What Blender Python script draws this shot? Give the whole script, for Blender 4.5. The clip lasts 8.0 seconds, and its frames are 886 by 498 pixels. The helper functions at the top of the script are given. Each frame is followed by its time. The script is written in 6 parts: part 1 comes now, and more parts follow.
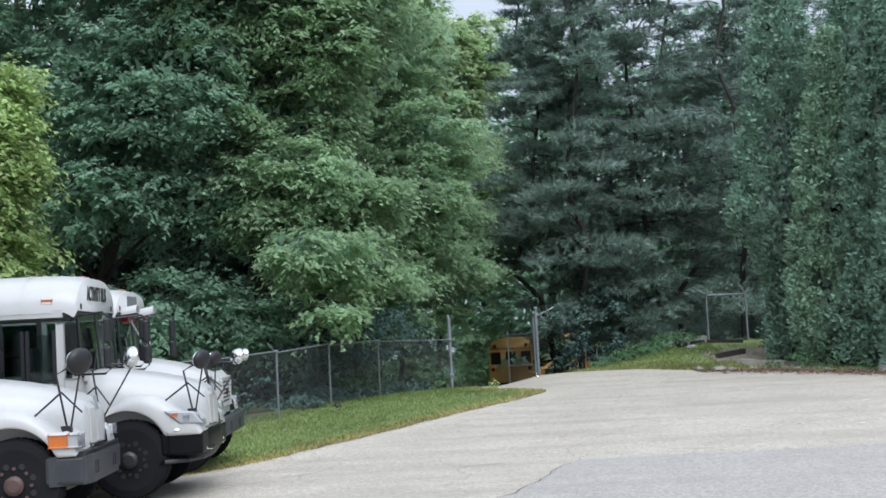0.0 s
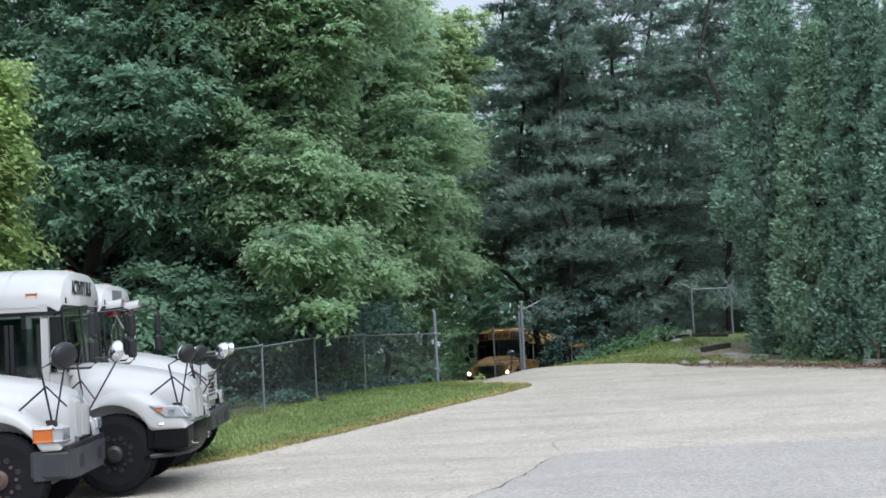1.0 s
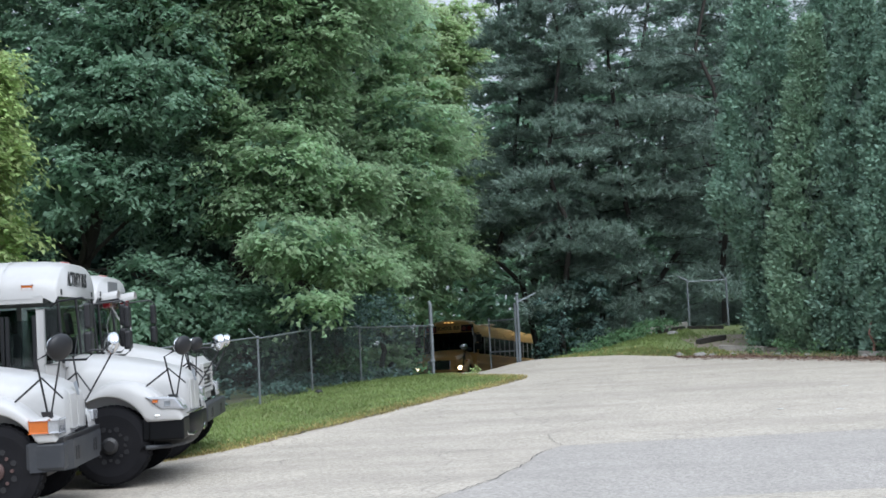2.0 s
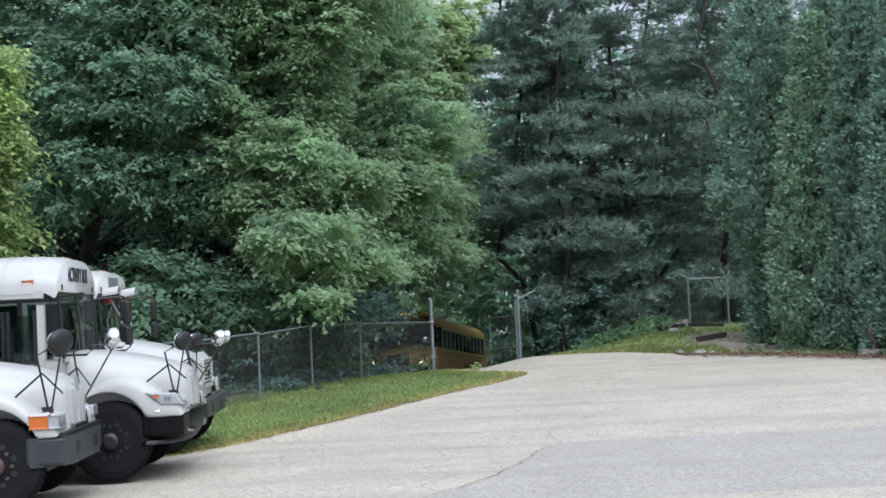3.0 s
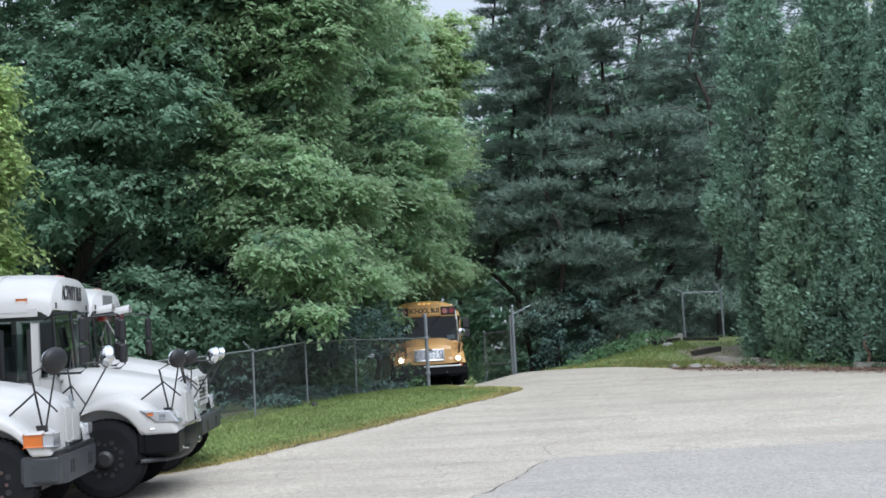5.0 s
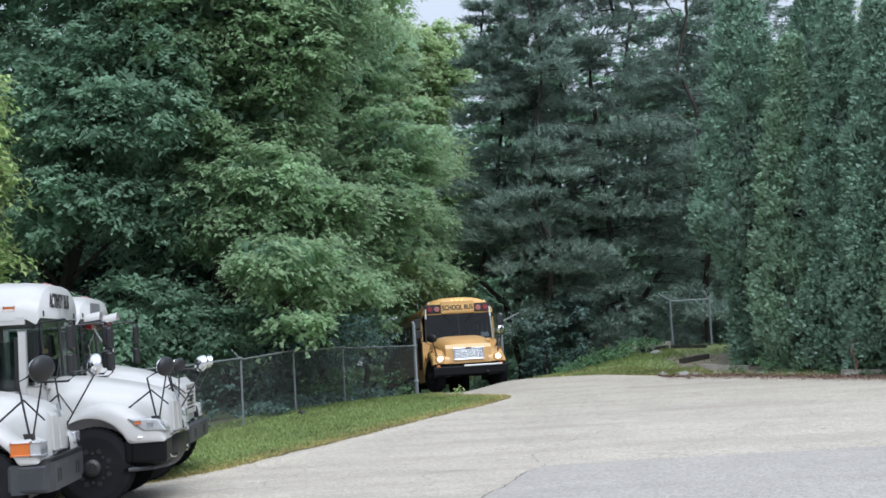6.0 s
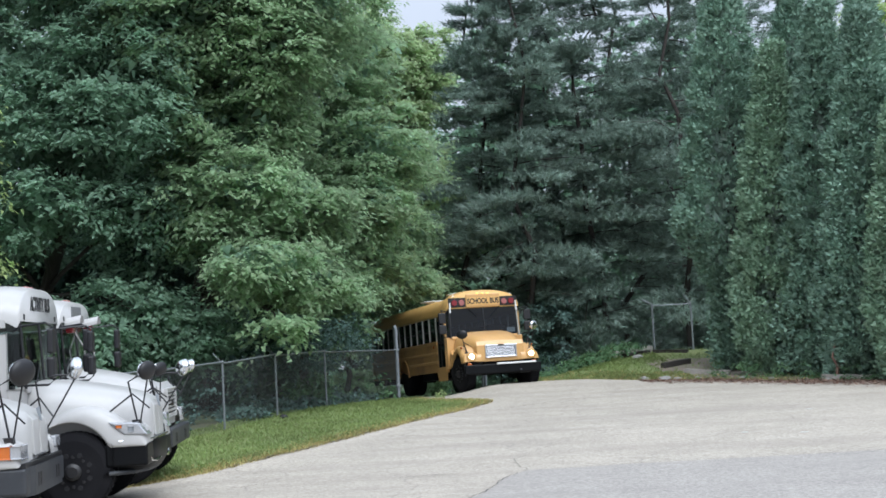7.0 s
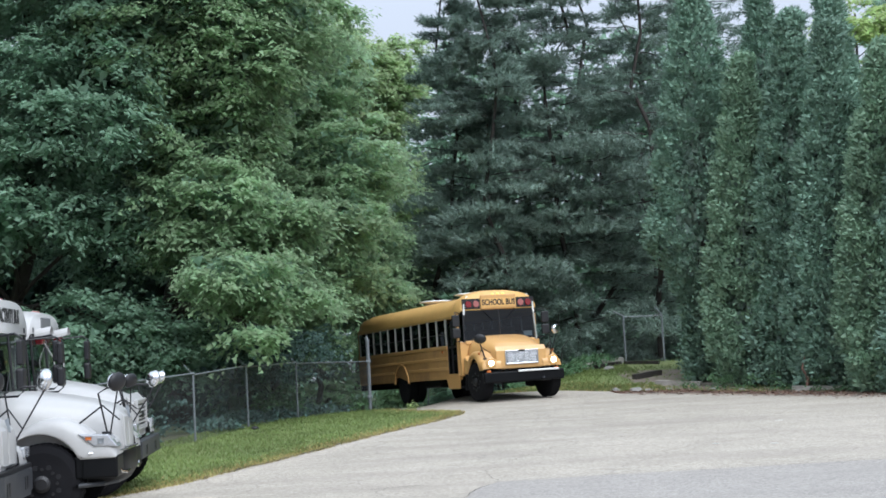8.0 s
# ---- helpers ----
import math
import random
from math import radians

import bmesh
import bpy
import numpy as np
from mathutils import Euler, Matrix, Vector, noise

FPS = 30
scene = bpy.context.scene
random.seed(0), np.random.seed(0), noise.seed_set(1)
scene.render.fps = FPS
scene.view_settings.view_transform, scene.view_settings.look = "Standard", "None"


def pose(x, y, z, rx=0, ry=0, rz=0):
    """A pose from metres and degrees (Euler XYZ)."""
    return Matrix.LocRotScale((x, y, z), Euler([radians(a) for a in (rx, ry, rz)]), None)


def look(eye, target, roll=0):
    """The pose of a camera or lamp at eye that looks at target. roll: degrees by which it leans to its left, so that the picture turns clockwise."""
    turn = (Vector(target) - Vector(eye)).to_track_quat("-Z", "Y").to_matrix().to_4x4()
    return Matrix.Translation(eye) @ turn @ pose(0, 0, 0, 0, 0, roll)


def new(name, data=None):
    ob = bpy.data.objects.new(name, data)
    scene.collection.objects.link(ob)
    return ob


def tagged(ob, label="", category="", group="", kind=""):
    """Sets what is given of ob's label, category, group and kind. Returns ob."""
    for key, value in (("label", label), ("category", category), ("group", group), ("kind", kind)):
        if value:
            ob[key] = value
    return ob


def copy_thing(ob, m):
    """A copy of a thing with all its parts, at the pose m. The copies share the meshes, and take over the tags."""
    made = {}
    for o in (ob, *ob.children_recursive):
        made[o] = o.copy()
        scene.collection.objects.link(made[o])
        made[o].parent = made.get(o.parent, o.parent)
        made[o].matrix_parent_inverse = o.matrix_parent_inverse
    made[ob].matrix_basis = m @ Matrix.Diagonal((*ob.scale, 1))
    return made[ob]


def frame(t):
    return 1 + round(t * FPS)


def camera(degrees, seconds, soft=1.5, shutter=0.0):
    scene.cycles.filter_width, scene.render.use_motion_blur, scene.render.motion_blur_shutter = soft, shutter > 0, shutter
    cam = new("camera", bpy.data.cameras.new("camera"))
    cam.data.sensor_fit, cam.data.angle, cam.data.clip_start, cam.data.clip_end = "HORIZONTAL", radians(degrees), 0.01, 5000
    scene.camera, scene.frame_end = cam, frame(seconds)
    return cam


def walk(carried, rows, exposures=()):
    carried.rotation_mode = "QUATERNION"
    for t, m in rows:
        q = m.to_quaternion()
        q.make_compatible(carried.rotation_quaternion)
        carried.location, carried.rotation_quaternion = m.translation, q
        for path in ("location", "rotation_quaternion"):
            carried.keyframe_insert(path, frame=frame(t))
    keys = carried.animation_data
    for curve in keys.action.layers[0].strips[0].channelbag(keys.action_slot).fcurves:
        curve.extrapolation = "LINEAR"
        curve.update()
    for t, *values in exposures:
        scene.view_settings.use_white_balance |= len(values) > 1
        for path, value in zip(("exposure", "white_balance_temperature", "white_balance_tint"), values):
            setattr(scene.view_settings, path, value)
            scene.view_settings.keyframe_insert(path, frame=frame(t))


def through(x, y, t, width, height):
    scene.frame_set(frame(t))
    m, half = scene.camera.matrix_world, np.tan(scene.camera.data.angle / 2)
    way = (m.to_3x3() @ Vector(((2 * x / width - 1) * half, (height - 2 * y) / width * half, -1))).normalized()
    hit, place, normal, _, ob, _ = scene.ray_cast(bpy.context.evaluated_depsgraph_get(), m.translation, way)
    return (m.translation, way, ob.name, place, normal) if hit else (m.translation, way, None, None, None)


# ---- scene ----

# ---- camera ----
EYE = 1.6
cam = camera(34.0, 8.0, soft=1.65)
walk(cam, [
    (0, pose(0, 0, EYE, 94.900, 2.900, 0.000)),
    (0.5, pose(0, 0, EYE, 94.775, 2.914, -0.325)),
    (1, pose(0, 0, EYE, 94.637, 2.913, -0.568)),
    (1.5, pose(0, 0, EYE, 94.483, 2.872, -0.700)),
    (1.7, pose(0, 0, EYE, 94.411, 2.898, -0.733)),
    (2.8, pose(0, 0, EYE, 94.170, 2.696, -0.720)),
    (3, pose(0, 0, EYE, 94.174, 2.682, -0.721)),
    (3.5, pose(0, 0, EYE, 94.209, 2.722, -0.703)),
    (4, pose(0, 0, EYE, 94.354, 2.813, -0.706)),
    (4.5, pose(0, 0, EYE, 94.574, 2.880, -0.790)),
    (4.7, pose(0, 0, EYE, 94.661, 2.970, -0.823)),
    (5.8, pose(0, 0, EYE, 95.038, 3.090, -1.263)),
    (6, pose(0, 0, EYE, 95.070, 3.101, -1.378)),
    (6.5, pose(0, 0, EYE, 95.122, 3.066, -1.719)),
    (7, pose(0, 0, EYE, 95.198, 3.026, -2.090)),
    (7.5, pose(0, 0, EYE, 95.308, 3.054, -2.547)),
    (8, pose(0, 0, EYE, 95.588, 3.040, -3.207)),
])

# ---- sky and sun: bright overcast ----
world = bpy.data.worlds.new("overcast_sky")
scene.world = world
world.use_nodes = True
wn, wl = world.node_tree.nodes, world.node_tree.links
wn.clear()
w_out = wn.new("ShaderNodeOutputWorld")
w_bg = wn.new("ShaderNodeBackground")
w_sky = wn.new("ShaderNodeTexSky")
w_sky.sky_type = "NISHITA"
w_sky.sun_disc = False
w_sky.sun_elevation = radians(58)
w_sky.sun_rotation = radians(200)
w_sky.dust_density = 6.0
w_mix = wn.new("ShaderNodeMix")
w_mix.data_type = "RGBA"
w_mix.inputs[0].default_value = 0.82
# an overcast sky is brighter overhead than at the horizon
w_co, w_xyz, w_up, w_grey = wn.new("ShaderNodeTexCoord"), wn.new("ShaderNodeSeparateXYZ"), wn.new("ShaderNodeMapRange"), wn.new("ShaderNodeMix")
wl.new(w_co.outputs["Generated"], w_xyz.inputs[0])
wl.new(w_xyz.outputs[2], w_up.inputs[0])
w_grey.data_type = "RGBA"
w_grey.inputs[6].default_value, w_grey.inputs[7].default_value = (4.8, 4.85, 5.15, 1), (11.0, 11.7, 13.0, 1)
wl.new(w_up.outputs[0], w_grey.inputs[0])
wl.new(w_grey.outputs[2], w_mix.inputs[7])
wl.new(w_sky.outputs[0], w_mix.inputs[6])
wl.new(w_mix.outputs[2], w_bg.inputs[0])
w_bg.inputs[1].default_value = 0.1
wl.new(w_bg.outputs[0], w_out.inputs[0])
sun = new("sun", bpy.data.lights.new("sun", "SUN"))
sun.data.energy, sun.data.angle, sun.data.color = 2.3, radians(50), (1.0, 0.975, 0.94)
sun.matrix_world = look((18, -32, 50), (0, 0, 0))
scene.view_settings.exposure = 0.46
scene.view_settings.use_white_balance = True
scene.view_settings.white_balance_temperature, scene.view_settings.white_balance_tint = 5820, 8

# ---- lie of the land ----
def curve(v, xs, ys):
    return float(np.interp(v, xs, ys))


def smooth(a, b, v):
    t = min(1.0, max(0.0, (v - a) / (b - a)))
    return t * t * (3 - 2 * t)


def land(x, y):
    """Height of the ground."""
    lot = curve(y, [-400, 15, 18, 21.5, 37, 42, 44, 60, 400], [-0.3, -0.1, 0.03, 0.18, 1.06, 1.36, 1.4, 1.5, 9.0])
    drive = curve(y, [34, 36, 38, 40, 42, 44, 46, 47.5, 50, 52, 56, 62, 68, 80, 400], [0.86, 0.96, 1.04, 1.07, 1.08, 1.10, 1.08, 0.86, 0.69, 0.52, 0.33, 0.13, 0.2, 0.25, 6.0])
    k = smooth(43, 47, y)
    off = curve(y, [52, 62, 70, 80, 95, 140], [0, 2, 6, 12, 22, 50])
    w = smooth(34, 39, y) * (1 - smooth(1.3 + 2.3 * k + off, 3.3 + 4.2 * k + off, x))
    z = lot * (1 - w) + drive * w
    bank = smooth(40.5, 48, y - 0.12 * (x - 6)) * smooth(3.6, 8.5, x)
    return z + 0.75 * bank


def soft_noise(x, y, s):
    return noise.noise(Vector((x * s, y * s, 3.7)))


# ---- materials ----
def material(name, color, rough=0.6, metal=0.0, vary=0.0, scale=6.0, fine=60.0, bump=0.0, dirt=None, dirt_amount=0.0,
             island=0.0, piece=0.0, coat=0.0, gloss=0.5):
    """Principled material with variation at two scales, optional dirt patches, and per-piece or per-island tone."""
    m = bpy.data.materials.new(name)
    m.use_nodes = True
    n, l = m.node_tree.nodes, m.node_tree.links
    b = n["Principled BSDF"]
    b.inputs["Roughness"].default_value = rough
    b.inputs["Metallic"].default_value = metal
    b.inputs["Specular IOR Level"].default_value = gloss
    b.inputs["Coat Weight"].default_value = coat
    b.inputs["Base Color"].default_value = (*color, 1)
    co = n.new("ShaderNodeTexCoord").outputs["Object"]
    last = None
    if vary or dirt or island or piece:
        rgb = n.new("ShaderNodeRGB")
        rgb.outputs[0].default_value = (*color, 1)
        last = rgb.outputs[0]
    if vary:
        big, small = n.new("ShaderNodeTexNoise"), n.new("ShaderNodeTexNoise")
        for t, s in ((big, scale), (small, fine)):
            t.inputs["Scale"].default_value = s
            t.inputs["Detail"].default_value = 5
            l.new(co, t.inputs["Vector"])
        add = n.new("ShaderNodeMath")
        add.operation = "ADD"
        l.new(big.outputs[0], add.inputs[0])
        l.new(small.outputs[0], add.inputs[1])
        rng = n.new("ShaderNodeMapRange")
        rng.inputs[1].default_value, rng.inputs[2].default_value = 0.6, 1.4
        rng.inputs[3].default_value, rng.inputs[4].default_value = 1 - vary, 1 + vary
        l.new(add.outputs[0], rng.inputs[0])
        hsv = n.new("ShaderNodeHueSaturation")
        l.new(last, hsv.inputs["Color"])
        l.new(rng.outputs[0], hsv.inputs["Value"])
        last = hsv.outputs[0]
        if bump:
            bp = n.new("ShaderNodeBump")
            bp.inputs["Strength"].default_value = bump
            bp.inputs["Distance"].default_value = 0.02
            l.new(small.outputs[0], bp.inputs["Height"])
            l.new(bp.outputs[0], b.inputs["Normal"])
    if dirt:
        t = n.new("ShaderNodeTexNoise")
        t.inputs["Scale"].default_value = scale * 0.6
        t.inputs["Detail"].default_value = 8
        t.inputs["Roughness"].default_value = 0.7
        l.new(co, t.inputs["Vector"])
        ramp = n.new("ShaderNodeMapRange")
        ramp.inputs[1].default_value, ramp.inputs[2].default_value = 0.45, 0.7
        ramp.inputs[3].default_value, ramp.inputs[4].default_value = 0.0, dirt_amount
        l.new(t.outputs[0], ramp.inputs[0])
        mix = n.new("ShaderNodeMix")
        mix.data_type = "RGBA"
        mix.inputs[7].default_value = (*dirt, 1)
        l.new(ramp.outputs[0], mix.inputs[0])
        l.new(last, mix.inputs[6])
        last = mix.outputs[2]
    if island or piece:
        src = n.new("ShaderNodeNewGeometry").outputs["Random Per Island"] if island else n.new("ShaderNodeObjectInfo").outputs["Random"]
        k = island or piece
        rng = n.new("ShaderNodeMapRange")
        rng.inputs[3].default_value, rng.inputs[4].default_value = 1 - k, 1 + k
        l.new(src, rng.inputs[0])
        hue = n.new("ShaderNodeMapRange")
        hue.inputs[3].default_value, hue.inputs[4].default_value = 0.478, 0.514
        l.new(src, hue.inputs[0])
        hsv = n.new("ShaderNodeHueSaturation")
        l.new(last, hsv.inputs["Color"])
        l.new(rng.outputs[0], hsv.inputs["Value"])
        l.new(hue.outputs[0], hsv.inputs["Hue"])
        last = hsv.outputs[0]
    if last:
        l.new(last, b.inputs["Base Color"])
    return m


def leaf_material(name, color, tone=0.24, through=0.45, rough=0.42):
    """Leaves: diffuse with some light coming through, toned leaf by leaf and branch by branch."""
    m = material(name, color, rough, vary=0.36, scale=0.5, fine=1.9, island=tone)
    n, l = m.node_tree.nodes, m.node_tree.links
    b, out = n["Principled BSDF"], n["Material Output"]
    b.inputs["Specular IOR Level"].default_value = 0.22
    tr, mix = n.new("ShaderNodeBsdfTranslucent"), n.new("ShaderNodeMixShader")
    mix.inputs[0].default_value = through
    l.new(b.inputs["Base Color"].links[0].from_socket, tr.inputs[0])
    l.new(b.outputs[0], mix.inputs[1])
    l.new(tr.outputs[0], mix.inputs[2])
    l.new(mix.outputs[0], out.inputs[0])
    return m


def glass_material(name, tint):
    m = bpy.data.materials.new(name)
    m.use_nodes = True
    n, l = m.node_tree.nodes, m.node_tree.links
    n.remove(n["Principled BSDF"])
    tr, gl, mix, fr = n.new("ShaderNodeBsdfTransparent"), n.new("ShaderNodeBsdfGlossy"), n.new("ShaderNodeMixShader"), n.new("ShaderNodeLayerWeight")
    tr.inputs[0].default_value = (*tint, 1)
    gl.inputs["Roughness"].default_value = 0.03
    # gloss rises steeply towards grazing view, alike on both faces of a pane
    fr.inputs["Blend"].default_value = 0.5
    power, lift = n.new("ShaderNodeMath"), n.new("ShaderNodeMapRange")
    power.operation = "POWER"
    power.inputs[1].default_value = 5.0
    lift.inputs[3].default_value, lift.inputs[4].default_value = 0.045, 0.95
    l.new(fr.outputs["Facing"], power.inputs[0])
    l.new(power.outputs[0], lift.inputs[0])
    l.new(lift.outputs[0], mix.inputs[0])
    l.new(tr.outputs[0], mix.inputs[1])
    l.new(gl.outputs[0], mix.inputs[2])
    l.new(mix.outputs[0], n["Material Output"].inputs[0])
    return m


def glow_material(name, color, strength):
    m = material(name, color, 0.2)
    b = m.node_tree.nodes["Principled BSDF"]
    b.inputs["Emission Color"].default_value = (*color, 1)
    b.inputs["Emission Strength"].default_value = strength
    return m


WHITE = material("white_bus_paint", (0.45, 0.443, 0.432), 0.35, vary=0.035, scale=1.2, fine=14, dirt=(0.40, 0.39, 0.36), dirt_amount=0.15, coat=0.1, gloss=0.35)
YELLOW = material("yellow_bus_paint", (0.62, 0.36, 0.13), 0.34, vary=0.05, scale=1.1, fine=16, dirt=(0.42, 0.24, 0.08), dirt_amount=0.3, coat=0.3)
YELLOW_ROOF = material("faded_yellow_roof_paint", (0.70, 0.42, 0.14), 0.45, vary=0.07, scale=1.5, fine=12, dirt=(0.5, 0.33, 0.12), dirt_amount=0.3)
RUBBER = material("tyre_rubber", (0.012, 0.012, 0.014), 0.85, vary=0.2, scale=5, fine=60, bump=0.2, dirt=(0.03, 0.028, 0.025), dirt_amount=0.12, gloss=0.12)
BLACK = material("black_plastic", (0.012, 0.012, 0.014), 0.5, vary=0.15, scale=8, fine=70)
BLACK_STEEL = material("black_painted_steel", (0.005, 0.0055, 0.0065), 0.45, vary=0.15, scale=5, fine=50, dirt=(0.03, 0.028, 0.025), dirt_amount=0.08, gloss=0.14)
GREY_STEEL = material("worn_grey_bumper_paint", (0.027, 0.03, 0.036), 0.5, vary=0.12, scale=4, fine=40, dirt=(0.10, 0.10, 0.10), dirt_amount=0.3)
RIM_WHITE = material("dusty_wheel_paint", (0.30, 0.30, 0.30), 0.5, vary=0.15, scale=6, fine=40, dirt=(0.16, 0.12, 0.1), dirt_amount=0.6)
RIM_DARK = material("dark_wheel_paint", (0.012, 0.012, 0.014), 0.5, vary=0.2, scale=6, fine=40, dirt=(0.05, 0.045, 0.04), dirt_amount=0.3)
RIM_RED = material("rusty_hub_paint", (0.075, 0.042, 0.038), 0.6, vary=0.25, scale=9, fine=60)
CHROME = material("chrome", (0.75, 0.76, 0.78), 0.15, 1.0, vary=0.05)
DULL_METAL = material("galvanised_steel", (0.26, 0.28, 0.30), 0.5, 0.5, vary=0.14, scale=3, fine=35)
# Darker copy of the galvanised steel, for the posts along the verge.
POST_STEEL = material("dark_fence_pipe", (0.17, 0.185, 0.195), 0.55, 0.4, vary=0.16, scale=3, fine=35)
# Wire colour darkened so the mesh dims the shaded drive behind it.
WIRE_MAT = material("shade_dark_fence_wire", (0.075, 0.08, 0.082), 0.65, 0.2, vary=0.2, scale=3, fine=30)
LAMP_GLASS = material("clear_lamp_lens", (0.40, 0.41, 0.43), 0.15, 0.3, vary=0.2, scale=12, coat=0.5)
AMBER = material("amber_lens", (0.50, 0.125, 0.012), 0.2, vary=0.08, scale=20, coat=0.6)
RED = material("red_lens", (0.20, 0.014, 0.018), 0.22, vary=0.1, scale=20, coat=0.5)
RED_LIGHT = material("pale_red_lens", (0.34, 0.12, 0.11), 0.2, vary=0.08, scale=20, coat=0.6)
HEAD_GLOW = glow_material("lit_headlight", (1.0, 0.78, 0.48), 9.0)
AMBER_GLOW = glow_material("lit_amber_marker", (1.0, 0.55, 0.15), 0.8)
SEAT_MAT = material("dark_vinyl_seat", (0.035, 0.04, 0.05), 0.5, vary=0.15, scale=5)
INTERIOR = material("bus_interior_panel", (0.16, 0.165, 0.17), 0.6, vary=0.1, scale=3)
GLASS_CLEAR = glass_material("clear_windscreen", (0.55, 0.62, 0.60))
GLASS_DARK = glass_material("tinted_bus_glass", (0.16, 0.20, 0.23))
# Dusty sides; base and dirt darkened further for the side's shade.
YELLOW_DUSTY_SHADED = material("dusty_shaded_yellow_side_paint", (0.55, 0.315, 0.12), 0.45, vary=0.12, scale=0.9, fine=9, dirt=(0.22, 0.13, 0.07), dirt_amount=0.85, coat=0.1)
POST_PALE = material("bare_aluminium_posts", (0.40, 0.40, 0.37), 0.5, 0.2, vary=0.12, scale=5, fine=40)
LETTER = material("black_lettering", (0.02, 0.02, 0.022), 0.5, vary=0.05)
WHITE_PLASTIC = material("white_plastic", (0.76, 0.76, 0.74), 0.4, vary=0.06, scale=4)
MIRROR = material("mirror_glass", (0.85, 0.87, 0.88), 0.03, 1.0)
BARK = material("grey_brown_bark", (0.06, 0.053, 0.045), 0.9, vary=0.35, scale=3, fine=25, bump=0.6)
PINE_BARK = material("pine_bark", (0.05, 0.043, 0.038), 0.9, vary=0.35, scale=4, fine=25, bump=0.6)
# Leaf bases lifted and blued: haze over the trees is put into colour.
LEAF_OAK = leaf_material("broad_leaves", (0.32, 0.448, 0.262), through=0.6)
LEAF_DARK = leaf_material("shaded_broad_leaves", (0.28, 0.42, 0.30), through=0.6)
LEAF_BRIGHT = leaf_material("young_yellow_green_leaves", (0.42, 0.54, 0.23), through=0.5)
# Young leaves paled further, painting in the haze before that tree.
LEAF_PALE = leaf_material("haze_paled_young_leaves", (0.43, 0.55, 0.30), through=0.55)
LEAF_PINE = leaf_material("pine_needles", (0.24, 0.318, 0.268), 0.25, 0.3)
LEAF_CEDAR = leaf_material("cedar_sprays", (0.215, 0.33, 0.25), 0.16, 0.25)
# Paler copy of the cedar colour, for some columns.
LEAF_CEDAR_LIGHT = leaf_material("paler_cedar_sprays", (0.24, 0.36, 0.245), 0.16, 0.25)
# Leaf green darkened to paint in the shade under the trees.
LEAF_SHADED = leaf_material("shade_darkened_leaves", (0.08, 0.135, 0.115), 0.35, 0.2)
LEAF_SHRUB = leaf_material("ivy_leaves", (0.115, 0.21, 0.10))
GRASS_MAT = leaf_material("grass_blades", (0.20, 0.262, 0.092), 0.2, 0.3)
STRAW_MAT = leaf_material("dry_grass_blades", (0.38, 0.32, 0.13), 0.3, 0.2)
TIMBER = material("weathered_timber", (0.13, 0.12, 0.10), 0.85, vary=0.3, scale=2, fine=30, bump=0.5, piece=0.25)
TIMBER_DARK = material("dark_timber", (0.045, 0.04, 0.034), 0.9, vary=0.3, scale=2, fine=30, bump=0.5, piece=0.2)
TIMBER_PALE = material("bleached_timber", (0.33, 0.31, 0.275), 0.85, vary=0.28, scale=2, fine=26, bump=0.5, piece=0.15)
ROCK = material("field_stone", (0.26, 0.25, 0.23), 0.85, vary=0.25, scale=4, fine=30, bump=0.5, piece=0.25)
DEAD = material("dead_brown_foliage", (0.22, 0.125, 0.095), 0.85, vary=0.3, scale=4, island=0.3)
LITTER = material("red_brown_litter", (0.20, 0.12, 0.085), 0.9, vary=0.3, scale=5, island=0.5)
TAR = material("dark_tar_seam", (0.07, 0.066, 0.06), 0.85, vary=0.25, scale=3, fine=30)
PAPER = material("pale_paper_scrap", (0.7, 0.7, 0.68), 0.8, vary=0.05)


